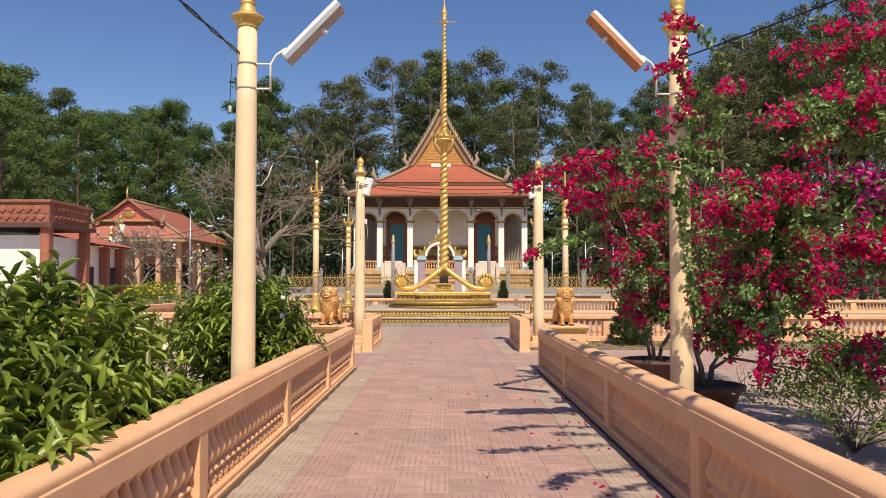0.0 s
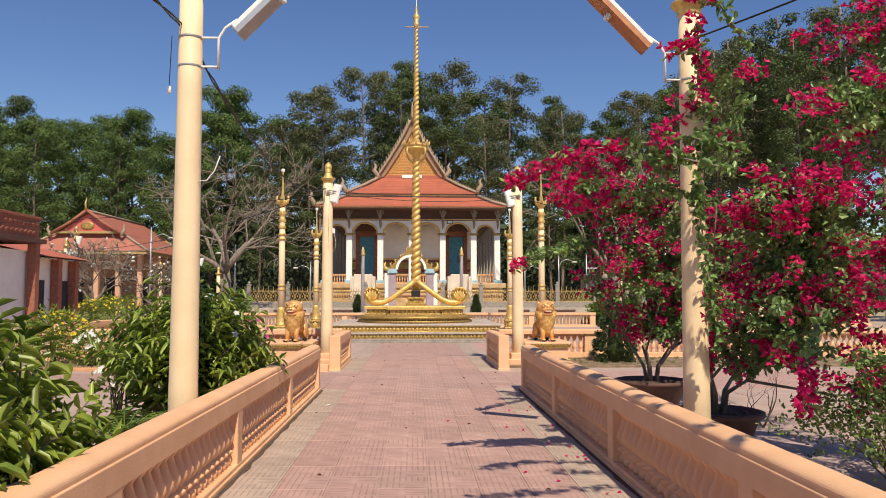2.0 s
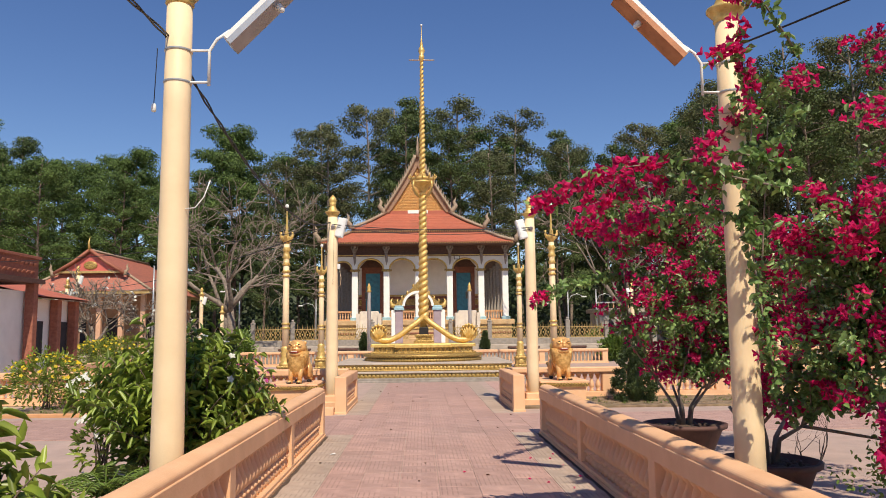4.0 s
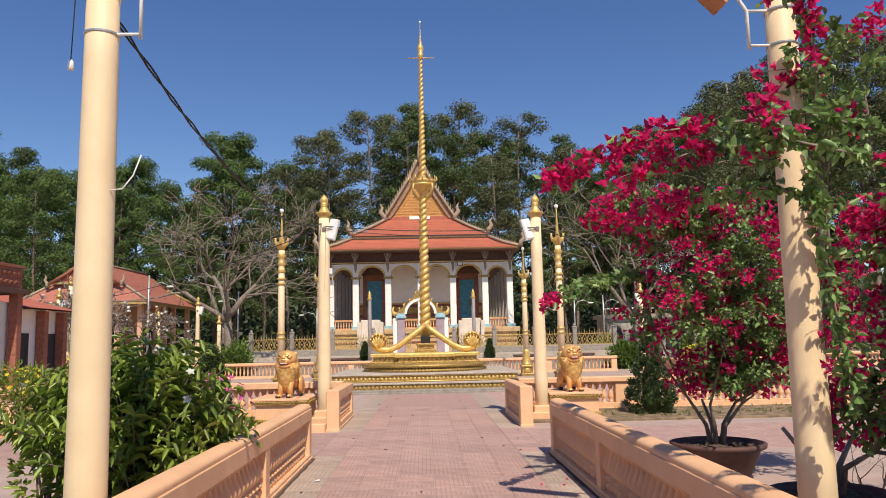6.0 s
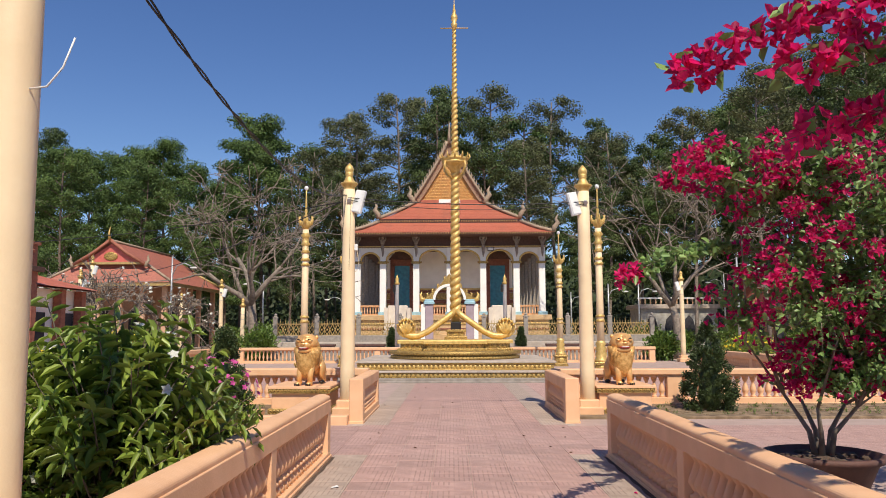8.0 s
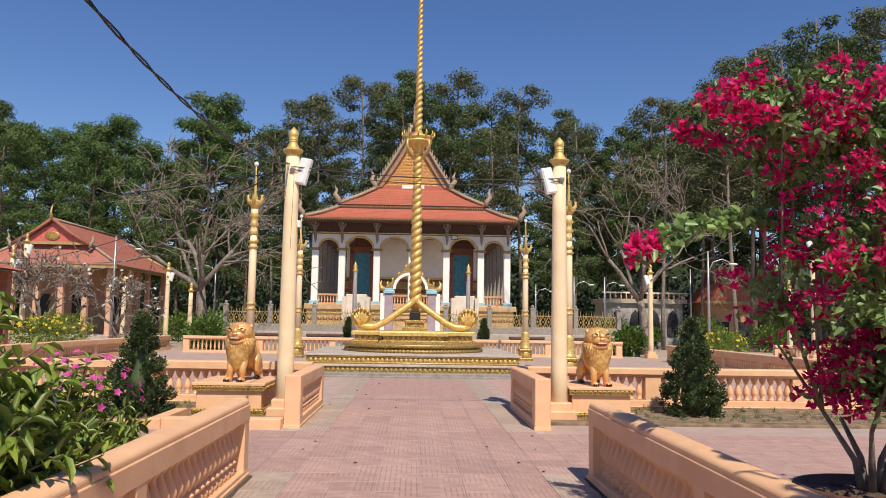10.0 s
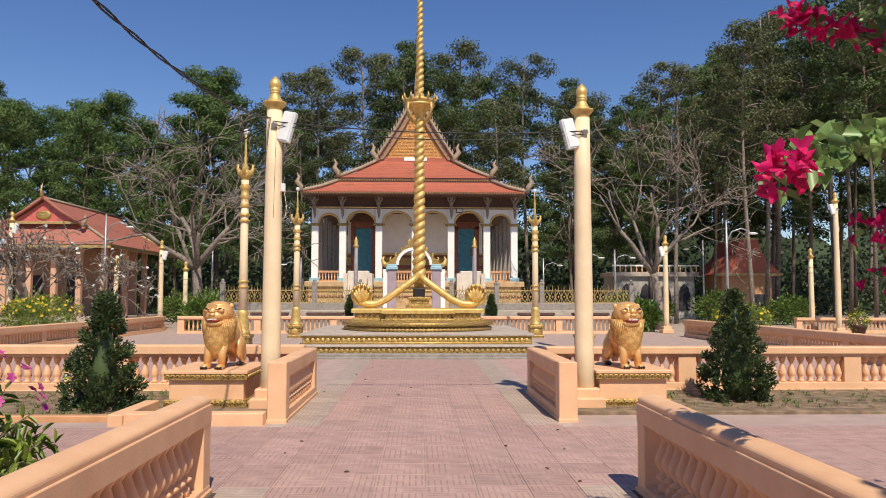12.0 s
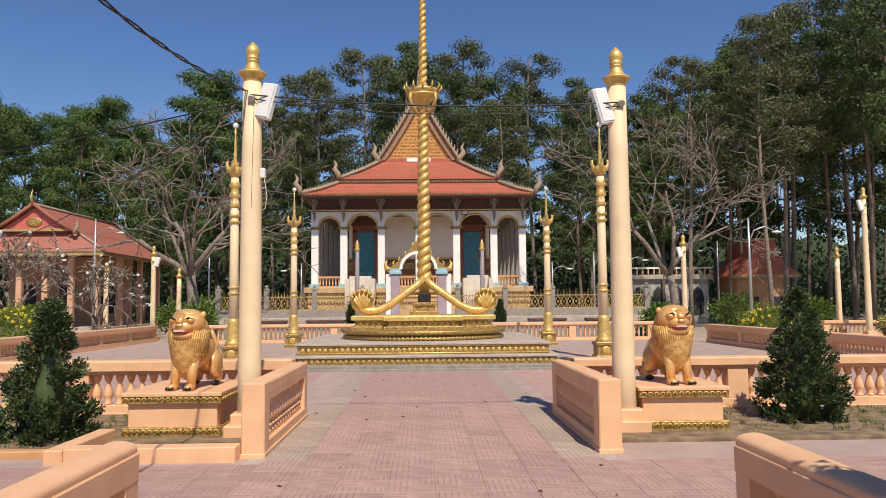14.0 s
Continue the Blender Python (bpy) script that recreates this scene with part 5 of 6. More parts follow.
def sprig(mb_leaf, mb_bract, mb_wood, pts, dens, leaf, bloom, r=0.008):
    """A shoot along pts with leaves, and bracts over the share 'bloom' of its length from the tip."""
    pts = [Vector(p) for p in pts]
    mb_wood.tube(pts, [r * (1 - 0.8 * i / (len(pts) - 1)) for i in range(len(pts))], 5)
    total = sum((pts[i + 1] - pts[i]).length for i in range(len(pts) - 1))
    for _ in range(int(total * dens)):
        f = random.random()
        q = f * (len(pts) - 1)
        i = min(int(q), len(pts) - 2)
        p = pts[i].lerp(pts[i + 1], q - i) + rv() * (0.03 + 0.05 * f)
        if f > 1 - bloom and random.random() < 0.82:
            ax = (rv() + Vector((0, -0.2, 0.5))).normalized()
            u = ax.orthogonal().normalized()
            w = ax.cross(u)
            ph = random.uniform(0, math.tau)
            for k in range(3):
                a = ph + math.tau * k / 3
                mb_bract.leaf(p, u * math.cos(a) + w * math.sin(a) + ax * 0.8, ax, leaf * random.uniform(0.5, 0.85), leaf * 0.46, 0, 0.15)
        else:
            mb_leaf.leaf(p, rv() + Vector((0, 0, -0.15)), (rv() + Vector((0, 0, 0.9))), leaf * random.uniform(0.7, 1.2), leaf * 0.62)


def bougainvillea(label, pot_at, pot_r, cores, extra, n, bract=None, leaf=0.075, seed=1, dens=95, pot=True):
    random.seed(seed)
    ob = yard(thing("bougainvillea", label, "bougainvillea", group="bougainvilleas"))
    lf, br, wd = MB(True), MB(True), MB(True)
    x, y, _ = pot_at
    z0 = 0.38 if pot else 0
    heads = []
    for k in range(5):
        a = math.tau * k / 5 + 0.4
        e = Vector((x + 0.35 * math.cos(a), y + 0.35 * math.sin(a), random.uniform(0.8, 1.05)))
        wd.tube([(x + 0.07 * math.cos(a), y + 0.07 * math.sin(a), z0), (x + 0.12 * math.cos(a), y + 0.12 * math.sin(a), 0.65), e], [0.034, 0.026, 0.016], 7)
        heads.append(e)
    for _ in range(n):
        c, r = cores[random.choices(range(len(cores)), [q[2] for q in cores])[0]][:2]
        d = rv()
        e = Vector(c) + Vector((d.x * r[0] * 1.15, d.y * r[1] * 1.1, d.z * r[2])) * random.uniform(0.55, 1.0)
        s = Vector(c).lerp(e, 0.12) + rv() * 0.18
        s.z -= 0.12
        s.z += (e.z - s.z) * 0.45
        mid = s.lerp(e, 0.55) + Vector((0, 0, 0.10)) + rv() * 0.07
        sprig(lf, br, wd, [s, s.lerp(mid, 0.6), mid, e], dens, leaf, random.uniform(0.25, 0.7) if random.random() < 0.72 else 0.0)
    for c, r, _ in cores:
        if c[0] < 2.55:
            continue
        h = min(heads, key=lambda q: (q - Vector(c)).length)
        wd.tube([h, h.lerp(Vector(c), 0.5) + rv() * 0.22, Vector(c)], [0.018, 0.010, 0.005], 6)
    for pts, bl, dn in extra:
        sprig(lf, br, wd, pts, dn, leaf * 1.1, bl, 0.012)
    part("foliage", lf, LEAF_BOUG, ob)
    part("bloom", br, bract or BRACT, ob, "crimson flower bracts" if bract is None else "magenta flower bracts")
    part("branchwork", wd, BARK_PALE, ob)
    if pot:
        p = MB(True).lathe([(pot_r * 0.66, 0), (pot_r * 0.76, 0.06), (pot_r * 1.02, 0.36), (pot_r * 1.16, 0.39), (pot_r * 1.18, 0.44), (pot_r * 1.08, 0.45), (pot_r * 1.02, 0.39), (0.02, 0.39)], 28, (x, y, 0))
        part("pot", p, POT, ob, "wide dark clay pot")
        soil = MB(True)
        for _ in range(60):
            a, q = random.uniform(0, math.tau), pot_r * 0.85 * math.sqrt(random.random())
            soil.ball((x + q * math.cos(a), y + q * math.sin(a), 0.395), (random.uniform(0.03, 0.08), random.uniform(0.03, 0.08), 0.035), 7, 5)
        tagged(part("soil", soil, SOIL, ob, "clods of dry soil"), kind="stuff")
    return ob


bougainvillea("tall crimson bougainvillea in a wide clay pot, arching over the walkway", (3.85, 15.0, 0), 0.49,
              [((3.4, 14.3, 3.1), (0.9, 0.9, 0.55), 3.5), ((4.0, 14.5, 2.5), (1.3, 1.1, 0.9), 5), ((4.4, 14.9, 1.75), (1.25, 1.1, 0.75), 4.5), ((3.55, 14.4, 2.05), (0.95, 0.9, 0.65), 3), ((5.0, 14.6, 2.8), (1.1, 1.0, 0.8), 4), ((3.0, 14.6, 1.95), (0.5, 0.6, 0.45), 1), ((4.05, 14.8, 1.3), (0.85, 0.75, 0.36), 6.5), ((2.78, 14.2, 3.2), (0.6, 0.6, 0.36), 3.0), ((5.4, 14.8, 2.1), (0.8, 0.9, 0.7), 2.5)],
              [([(3.0, 14.5, 2.8), (2.55, 14.7, 3.1), (2.25, 14.8, 3.2)], 0.6, 150), ([(2.9, 13.8, 2.9), (2.45, 13.9, 3.1), (2.1, 13.9, 3.12)], 0.6, 130),
               ([(3.2, 15.0, 2.57), (2.65, 14.5, 2.48), (2.05, 13.95, 2.36), (1.46, 13.42, 2.11)], 0.10, 160), ([(4.2, 14.0, 1.4), (4.4, 13.6, 0.95), (4.5, 13.3, 0.6)], 0.4, 110)], 340, seed=11, dens=74)
bougainvillea("crimson bougainvillea in a clay pot climbing the lamp column", (3.55, 11.9, 0), 0.43,
              [((3.95, 10.6, 2.3), (0.95, 1.0, 0.95), 6), ((3.8, 10.6, 1.5), (0.85, 0.9, 0.6), 4), ((3.15, 10.7, 3.6), (0.5, 0.5, 0.7), 1.5), ((4.7, 10.4, 3.6), (1.1, 1.0, 0.8), 4), ((5.2, 10.2, 2.3), (1.1, 1.0, 0.9), 4), ((4.3, 9.8, 0.95), (0.6, 0.5, 0.45), 1.5), ((5.3, 10.8, 4.5), (1.2, 1.1, 0.7), 2.0), ((3.6, 11.2, 1.15), (0.6, 0.6, 0.35), 1.5), ((2.35, 10.3, 3.05), (0.45, 0.32, 0.22), 0.45), ((1.8, 10.3, 3.0), (0.42, 0.30, 0.20), 0.35)],
              [([(3.0, 10.5, 1.2), (2.85, 10.42, 2.0), (2.78, 10.45, 2.8), (2.9, 10.45, 3.6), (2.8, 10.45, 4.4)], 0.25, 120), ([(3.0, 10.7, 3.8), (2.7, 10.3, 4.1), (2.45, 10.2, 4.0)], 0.5, 120), ([(3.3, 10.4, 4.1), (2.9, 10.2, 4.5), (2.55, 10.1, 4.55)], 0.5, 110),
               ([(3.2, 10.35, 3.1), (2.7, 10.3, 3.2), (2.18, 10.3, 3.14), (1.68, 10.3, 3.08), (1.24, 10.3, 2.90), (0.97, 10.3, 2.73)], 0.55, 125), ([(3.1, 10.3, 2.9), (2.5, 10.2, 3.0), (1.9, 10.25, 2.93), (1.35, 10.2, 2.74)], 0.40, 130), ([(3.0, 10.4, 2.6), (2.5, 10.5, 2.75), (2.0, 10.6, 2.7), (1.55, 10.6, 2.55)], 0.35, 150), ([(3.6, 9.8, 1.6), (3.3, 9.5, 1.2), (3.2, 9.4, 0.8)], 0.5, 120)], 285, seed=12)
# The high shoots stay unseen overhead, added for branch shadows on the walk.
bougainvillea("magenta bougainvillea with sparse bare stems in the yard", (5.0, 7.8, 0), 0.5,
              [((3.65, 8.5, 2.42), (0.26, 0.35, 0.22), 3), ((4.9, 7.9, 2.9), (0.9, 0.9, 0.8), 3), ((5.2, 8.2, 1.6), (0.8, 0.8, 0.7), 2)], [([(4.2, 7.4, 3.4), (3.2, 7.0, 4.5), (2.2, 6.6, 4.9), (1.3, 6.4, 4.8)], 0.2, 90), ([(4.3, 7.8, 3.4), (3.2, 7.8, 4.6), (2.1, 7.7, 4.95), (1.5, 7.6, 4.7)], 0.2, 90), ([(4.2, 6.9, 3.3), (3.0, 6.1, 4.5), (2.0, 5.5, 4.8), (1.7, 5.2, 4.6)], 0.2, 90), ([(4.4, 8.2, 3.5), (3.3, 8.5, 4.7), (2.4, 8.6, 5.0), (1.9, 8.7, 4.8)], 0.2, 90), ([(4.2, 6.6, 3.2), (3.1, 5.6, 4.6), (2.3, 4.9, 4.9), (2.0, 4.4, 4.8)], 0.2, 90), ([(4.3, 7.6, 3.4), (3.4, 7.3, 4.5), (2.8, 7.2, 4.9), (2.2, 7.2, 5.0)], 0.2, 80)], 110, BRACT_PINK, seed=13)


def branch(mb, p, d, length, r, depth, spread=0.6, kids=(2, 3), bend=0.25, up=0.15, tips=None, thin=0.0):
    pts, rad = [p], [r]
    for k in range(3):
        d = (d + rv() * bend + Vector((0, 0, up))).normalized()
        pts.append(pts[-1] + d * length / 3)
        rad.append(r * (1 - 0.13 * (k + 1)))
    mb.tube(pts, [max(q, thin) for q in rad], 7 if r > 0.05 else 3)
    if depth == 0:
        if tips is not None:
            tips.append(pts[-1])
        return
    for _ in range(random.randint(*kids)):
        nd = (d + rv() * spread).normalized()
        branch(mb, pts[random.choice((2, 3, 3))], nd, length * random.uniform(0.62, 0.85), rad[-1] * random.uniform(0.6, 0.8), depth - 1, spread, kids, bend, up, tips, thin)


random.seed(20)
ob = thing("dry_shrub", "dry twiggy shrub with sparse grey-green leaves in the yard", "shrub", (4.55, 9.75, 0))
m, tips = MB(True), []
for k in range(15):
    branch(m, Vector((0, 0, 0)), Vector((math.cos(k * 0.7), math.sin(k * 0.7), 1.1)).normalized(), 0.46, 0.014, 4, 0.75, (2, 3), 0.3, 0.05, tips)
part("branchwork", m, BARK, ob)
m = MB(True)
for t in tips:
    for _ in range(6):
        m.leaf(t + rv() * 0.08, rv(), rv(), 0.045, 0.025)
part("foliage", m, LEAF_DARK, ob, "sparse small leaves")
random.seed(22)
ob = thing("dry_shrub", "small bare twiggy shrub beside the clay pot", "shrub", (4.85, 13.05, 0))
m = MB(True)
for k in range(5):
    branch(m, Vector((0, 0, 0)), Vector((math.cos(k * 1.3) - 0.4, math.sin(k * 1.3), 0.9)).normalized(), 0.4, 0.014, 3, 0.7, (2, 2), 0.3, 0.05)
part("branchwork", m, BARK, ob)
random.seed(21)
for at, lean, ln, r, dep, label in (((-11.5, 51.5, 0), (-0.15, 0, 1), 4.4, 0.36, 7, "large bare grey tree with spreading crooked limbs"), ((13.3, 51.0, 0), (0.12, 0, 1), 4.2, 0.30, 7, "bare grey tree with crooked limbs"), ((-13.6, 58, 0), (0.1, 0, 1), 4.4, 0.33, 6, "bare grey tree behind the court"), ((-17.6, 45.0, 0), (0.1, 0, 1), 1.7, 0.2, 7, "leafless frangipani with stubby grey limbs"), ((-14.9, 47.6, 0), (-0.1, 0, 1), 1.5, 0.15, 7, "leafless frangipani with stubby grey limbs"), ((-20.5, 43.0, 0), (0.1, 0, 1), 1.9, 0.2, 7, "leafless frangipani with stubby grey limbs")):
    ob = thing("bare_tree", label, "tree", at, 0, "bare trees")
    m, top, tips = MB(True), [], []
    branch(m, Vector((0, 0, -0.05)), Vector(lean).normalized(), ln * 0.8, r, 0, 0.85, (2, 3), 0.16, 0.04, top)
    part("trunk", m, BARK_PALE, ob)
    for k in range(4):
        m = MB(True)
        a = k * 1.6 + 0.4
        branch(m, top[0] - Vector((0, 0, 0.12 * k * ln / 4)), Vector((math.cos(a) * 0.75, math.sin(a) * 0.6, 0.9)).normalized(), ln * random.uniform(0.62, 0.8), r * random.uniform(0.42, 0.55), dep - 2, 0.85, (2, 3), 0.24, 0.04, tips, 0.022)
        part("limb", m, BARK_PALE, ob)
    if r < 0.3:
        f = MB(True)
        for t in tips[::14]:
            flowers(f, t, (0.1, 0.1, 0.1), 2, 0.09)
        part("bloom", f, PETAL_WHITE, ob, "white blossoms at the twig tips")


def tree_parts(h, crown, base, n, seed, size, lean=0.0):
    """Trunk with limbs, and a crown of leaf clumps with gaps: two meshes."""
    random.seed(seed)
    wd, lf = MB(True), MB(True)
    pts = [Vector((lean * h * f * f + 0.25 * math.sin(f * 5 + seed), 0.25 * math.cos(f * 4 + seed), h * f)) for f in (i / 6 for i in range(7))]
    wd.tube(pts, [(0.12 if base > 0.5 else 0.17) * (1 - 0.8 * i / 6) * h / 22 + 0.03 for i in range(7)], 7)
    hubs = []
    for k in range(26):
        f = base + (0.97 - base) * (k + random.random()) / 26
        q = f * 6
        i = min(int(q), 5)
        p = pts[i].lerp(pts[i + 1], q - i)
        g = (f - base) / (1 - base)
        w = crown * (math.sin(math.pi * min(1, 0.18 + 0.80 * g)) ** 0.7) * random.uniform(0.45, 1.05)
        a = k * 2.4 + random.uniform(-0.5, 0.5)
        e = p + Vector((math.cos(a) * w, math.sin(a) * w, random.uniform(0.05, 0.35) * w + 0.4))
        wd.tube([p, p.lerp(e, 0.5) + Vector((0, 0, 0.2)), e], [0.09 * (1 - 0.6 * f) * h / 22 + 0.02, 0.05, 0.015], 4)
        hubs += [(e, random.uniform(0.75, 1.5)), (p.lerp(e, 0.6) + rv() * 0.5, random.uniform(0.6, 1.1))]
    tot = sum(s ** 2 for _, s in hubs)
    for c, s in hubs:
        for _ in range(int(n * s ** 2 / tot)):
            d = rv()
            p = c + Vector((d.x, d.y, d.z * 0.62)) * s * (0.35 + 0.75 * random.random()) * crown / 4.2
            v = (d + rv() * 0.8 + Vector((0, -0.1, 0.3))).normalized()
            u = v.orthogonal().normalized()
            w = v.cross(u)
            L = size * random.uniform(0.6, 1.3)
            lf.add([p, p + u * L * 0.5 + w * L * 0.4, p + u * L, p + u * L * 0.5 - w * L * 0.4], [(0, 1, 2, 3)])
    return wd, lf


PROTO = []
for k, (h, cr, base, n, mt, label) in enumerate(((24, 4.6, 0.30, 21000, TREE_A, "tall dark green tree of the forest edge"), (22, 4.0, 0.38, 20000, TREE_B, "tall tree with fresh green crown"), (25, 4.2, 0.45, 13000, TREE_C, "tall olive-leaved tree with thin crown"), (26, 3.6, 0.52, 10500, TREE_A, "slender tall tree with high crown and bare trunk"), (20, 4.8, 0.25, 21000, TREE_B, "broad green tree with low crown"))):
    wd, lf = tree_parts(h, cr, base, n, 40 + k, 0.20)
    PROTO.append((h, wd.mesh("trunk", BARK if k != 2 else BARK_PALE), lf.mesh("crown", mt), label))


def tree(kind, x, y, h):
    ph, wd, lf, label = PROTO[kind]
    ob = thing("tree", label, "tree", (x, y, -0.1), random.uniform(0, 360), "forest trees")
    s = h / ph
    ob.scale = (s * random.uniform(0.9, 1.1), s * random.uniform(0.9, 1.1), s)
    part("trunk", wd, None, ob)
    part("crown", lf, None, ob)


random.seed(77)
SKYLINE_X = [-75, -60, -51, -44, -38, -32, -27, -22, -17, -10, -2, 5, 11, 16, 22, 28, 37, 50, 70]
SKYLINE_Z = [28, 30, 29, 21, 24.5, 24, 20, 26.5, 23, 27, 32, 29.5, 29, 26, 24.5, 26, 31, 33, 33]
for Y, step, off in ((80, 5.2, 0.0), (90, 5.0, 2.0), (101, 9.5, 0.5)):
    x = -55 * (Y - 7) / 83 + off
    while x < 52 * (Y - 7) / 83:
        xs = x * 83 / (Y - 7)
        h = 1.6 + (np.interp(xs, SKYLINE_X, SKYLINE_Z) - 1.6) * (Y - 7) / 83
        h *= random.uniform(0.80, 1.0) if Y != 90 else random.uniform(0.92, 1.0)
        kind = random.choice((1, 4, 1, 0)) if xs < -17 else random.choice((0, 2, 0, 2, 4)) if xs < 20 else random.choice((3, 2, 3, 0))
        tree(kind, x + random.uniform(-1.2, 1.2), Y + random.uniform(-2.5, 2.5), h)
        x += step * random.uniform(0.8, 1.25)
for x, y, h, k in ((17.5, 60, 17.5, 2), (21, 57, 18.5, 2), (24.5, 62, 21.5, 2), (27, 54, 20, 3), (29, 60, 24, 3), (31.5, 56, 23, 2), (34, 63, 25, 3), (25, 70, 21, 1), (19, 70, 17, 1), (37, 58, 25, 2), (30, 72, 26, 2), (22.5, 66, 19, 3), (41, 66, 26, 3), (36, 48, 22, 2), (42, 52, 23, 2), (27.5, 78, 24, 3), (33, 79, 25, 0), (38, 74, 27, 3), (18, 78, 18, 0), (22, 81, 17, 0), (44, 78, 26, 0), (29.5, 66, 23, 3), (33.5, 70, 25, 2),
                   (-26, 70, 16, 1), (-32, 68, 17, 4), (-38, 66, 18, 1), (-20, 73, 15, 4), (-14, 72, 14, 0), (-45, 70, 22, 3), (-10, 76, 16, 0), (13, 73, 15, 0)):
    tree(k, x, y, h)


def thicket(n, y0, y1, spread, size):
    m = MB(True)
    for _ in range(n):
        p = Vector((random.uniform(-85, 85), random.uniform(y0, y1), 0))
        p.z = abs(random.gauss(0, 1)) * spread * (0.7 + 0.6 * noise.noise(Vector((p.x * 0.15, p.y * 0.15, 0)))) * (1 - 0.12 * min(1, max(0, (p.x - 14) / 12)))
        v = (rv() + Vector((0, -0.4, 0.3))).normalized()
        u = v.orthogonal().normalized()
        w = v.cross(u)
        s = size * random.uniform(0.6, 1.3)
        m.add([p, p + u * s * 0.5 + w * s * 0.4, p + u * s, p + u * s * 0.5 - w * s * 0.4], [(0, 1, 2, 3)])
    return m


thing("undergrowth", "undergrowth on the forest floor, darkened in colour for shade", "undergrowth", kind="stuff", mb=thicket(36000, 82, 104, 3.4, 0.45), mats=[SHADE_LEAF])
thing("far_woods", "band of distant woods behind the trees, darkened in colour for shade", "woods", kind="stuff", mb=thicket(46000, 104, 122, 7.0, 0.6), mats=[SHADE_LEAF])
# Plain backdrop, added to close bright sky gaps low behind the trunks.
ridge = MB(True)
NX, NZ = 90, 6
vs = [(-110 + 220 * i / NX, 132 + 3 * noise.noise(Vector((i * 0.4, j * 0.7, 3))), -1 + j * (2.6 + 1.0 * noise.noise(Vector((i * 0.35, j * 0.2, 9)))) * (1 - 0.15 * min(1, max(0, (i - 50) / 8)))) for j in range(NZ + 1) for i in range(NX + 1)]
ridge.add(vs, [(j * (NX + 1) + i, j * (NX + 1) + i + 1, (j + 1) * (NX + 1) + i + 1, (j + 1) * (NX + 1) + i) for j in range(NZ) for i in range(NX)])
thing("backdrop", "plain shade-coloured backdrop added far behind the woods", "backdrop", kind="structure", mb=ridge, mats=[SHADE_LEAF])
for x, y, z, r, h in ((-10.6, 48.6, 0, 1.0, 1.7), (11.6, 48.3, 0, 0.9, 1.5), (-12.2, 55, 0, 1.3, 2.2), (13.6, 60, 0, 1.4, 2.0), (16.4, 61, 0, 1.2, 1.6), (20.5, 61, 0, 1.6, 2.2), (24, 58, 0, 1.4, 1.8), (-16.3, 63.5, 0, 1.5, 2.0)):
    random.seed(int(x * 10))
    ob = thing("shrub", "rounded dark green shrub at the forest edge", "shrub", (x, y, z), 0, "edge shrubs")
    part("foliage", leafy(MB(True), (0, 0, h * 0.5), (r, r, h * 0.5), 1500, 0.2, 0.11), LEAF_DARK, ob)

# ---- buildings beside the court ----
hall = thing("prayer_hall", "open hall with red gabled roof and peach columns", "hall", (-24.3, 60, 0))
hall.scale = (1.2, 1.2, 1.2)
part("floor_slab", MB().box(-4.2, 0.2, -0.02, 3.4, 10.2, 0.3, 0.02), SLAB, hall)
part("back_wall", MB().box(-4.0, 5.2, 0.3, 3.2, 5.4, 4.3).box(-4.0, 5.4, 0.3, -3.8, 10, 4.3), mat("brown_wall", (0.46, 0.28, 0.18), (0.36, 0.21, 0.13), 0.8, 3, 0.2), hall, "brown shaded wall")
for k in range(3):
    part("window_opening", MB().box(-3.2 + 2.3 * k, 5.12, 1.0, -2.3 + 2.3 * k, 5.19, 2.7, 0.01), DARKROOM, hall, "dark window")
for k in range(6):
    part("column", MB().box(-0.15, -0.15, 0.3, 0.15, 0.15, 4.2, 0.03), mat("brown_column", (0.66, 0.40, 0.26), (0.56, 0.32, 0.20), 0.7, 3, 0.15) if k == 0 else MATS["brown_column"], hall, at=(-3.6 + 1.35 * k, 0.7, 0))
for k in range(1, 4):
    part("column", MB().box(-0.15, -0.15, 0.3, 0.15, 0.15, 4.2, 0.03), MATS["brown_column"], hall, at=(3.15, 0.7 + 3 * k, 0))
rf = MB()
for s in (-1, 1):
    rf.add([(s * 3.9, -0.3, 4.25), (s * 3.9, 10.2, 4.25), (s * 1.9, 9.0, 5.45), (s * 1.9, 0.6, 5.45)], [(0, 1, 2, 3)])
    rf.add([(s * 2.0, 0.1, 5.4), (s * 2.0, 10.2, 5.4), (0, 10.2, 6.75), (0, 0.1, 6.75)], [(0, 1, 2, 3)])
rf.add([(-3.9, -0.3, 4.25), (3.9, -0.3, 4.25), (1.9, 0.6, 5.45), (-1.9, 0.6, 5.45)], [(0, 1, 2, 3)])
rf.add([(-3.9, 10.2, 4.25), (3.9, 10.2, 4.25), (2.0, 10.2, 5.45), (0, 10.2, 6.75), (-2.0, 10.2, 5.45)], [(0, 1, 2, 3, 4)])
part("roof", rf, ROOF_OLD, hall, "red tiled two-tier roof")
part("gable_field", MB().prism([(-1.8, 5.42), (1.8, 5.42), (0, 6.6)], 0.25, 0.4), mat("red_panel", (0.62, 0.15, 0.12), (0.5, 0.11, 0.09), 0.6, 4, 0.2), hall, "bright red gable field")
part("gable_emblem", MB(True).ball((0, 0.22, 5.85), (0.42, 0.05, 0.26), 14, 8), GOLD_ORN, hall, "gilded relief in the gable")
part("gable_beam", MB().box(-2.0, 0.12, 5.36, 2.0, 0.3, 5.5, 0.01), OCHRE, hall)
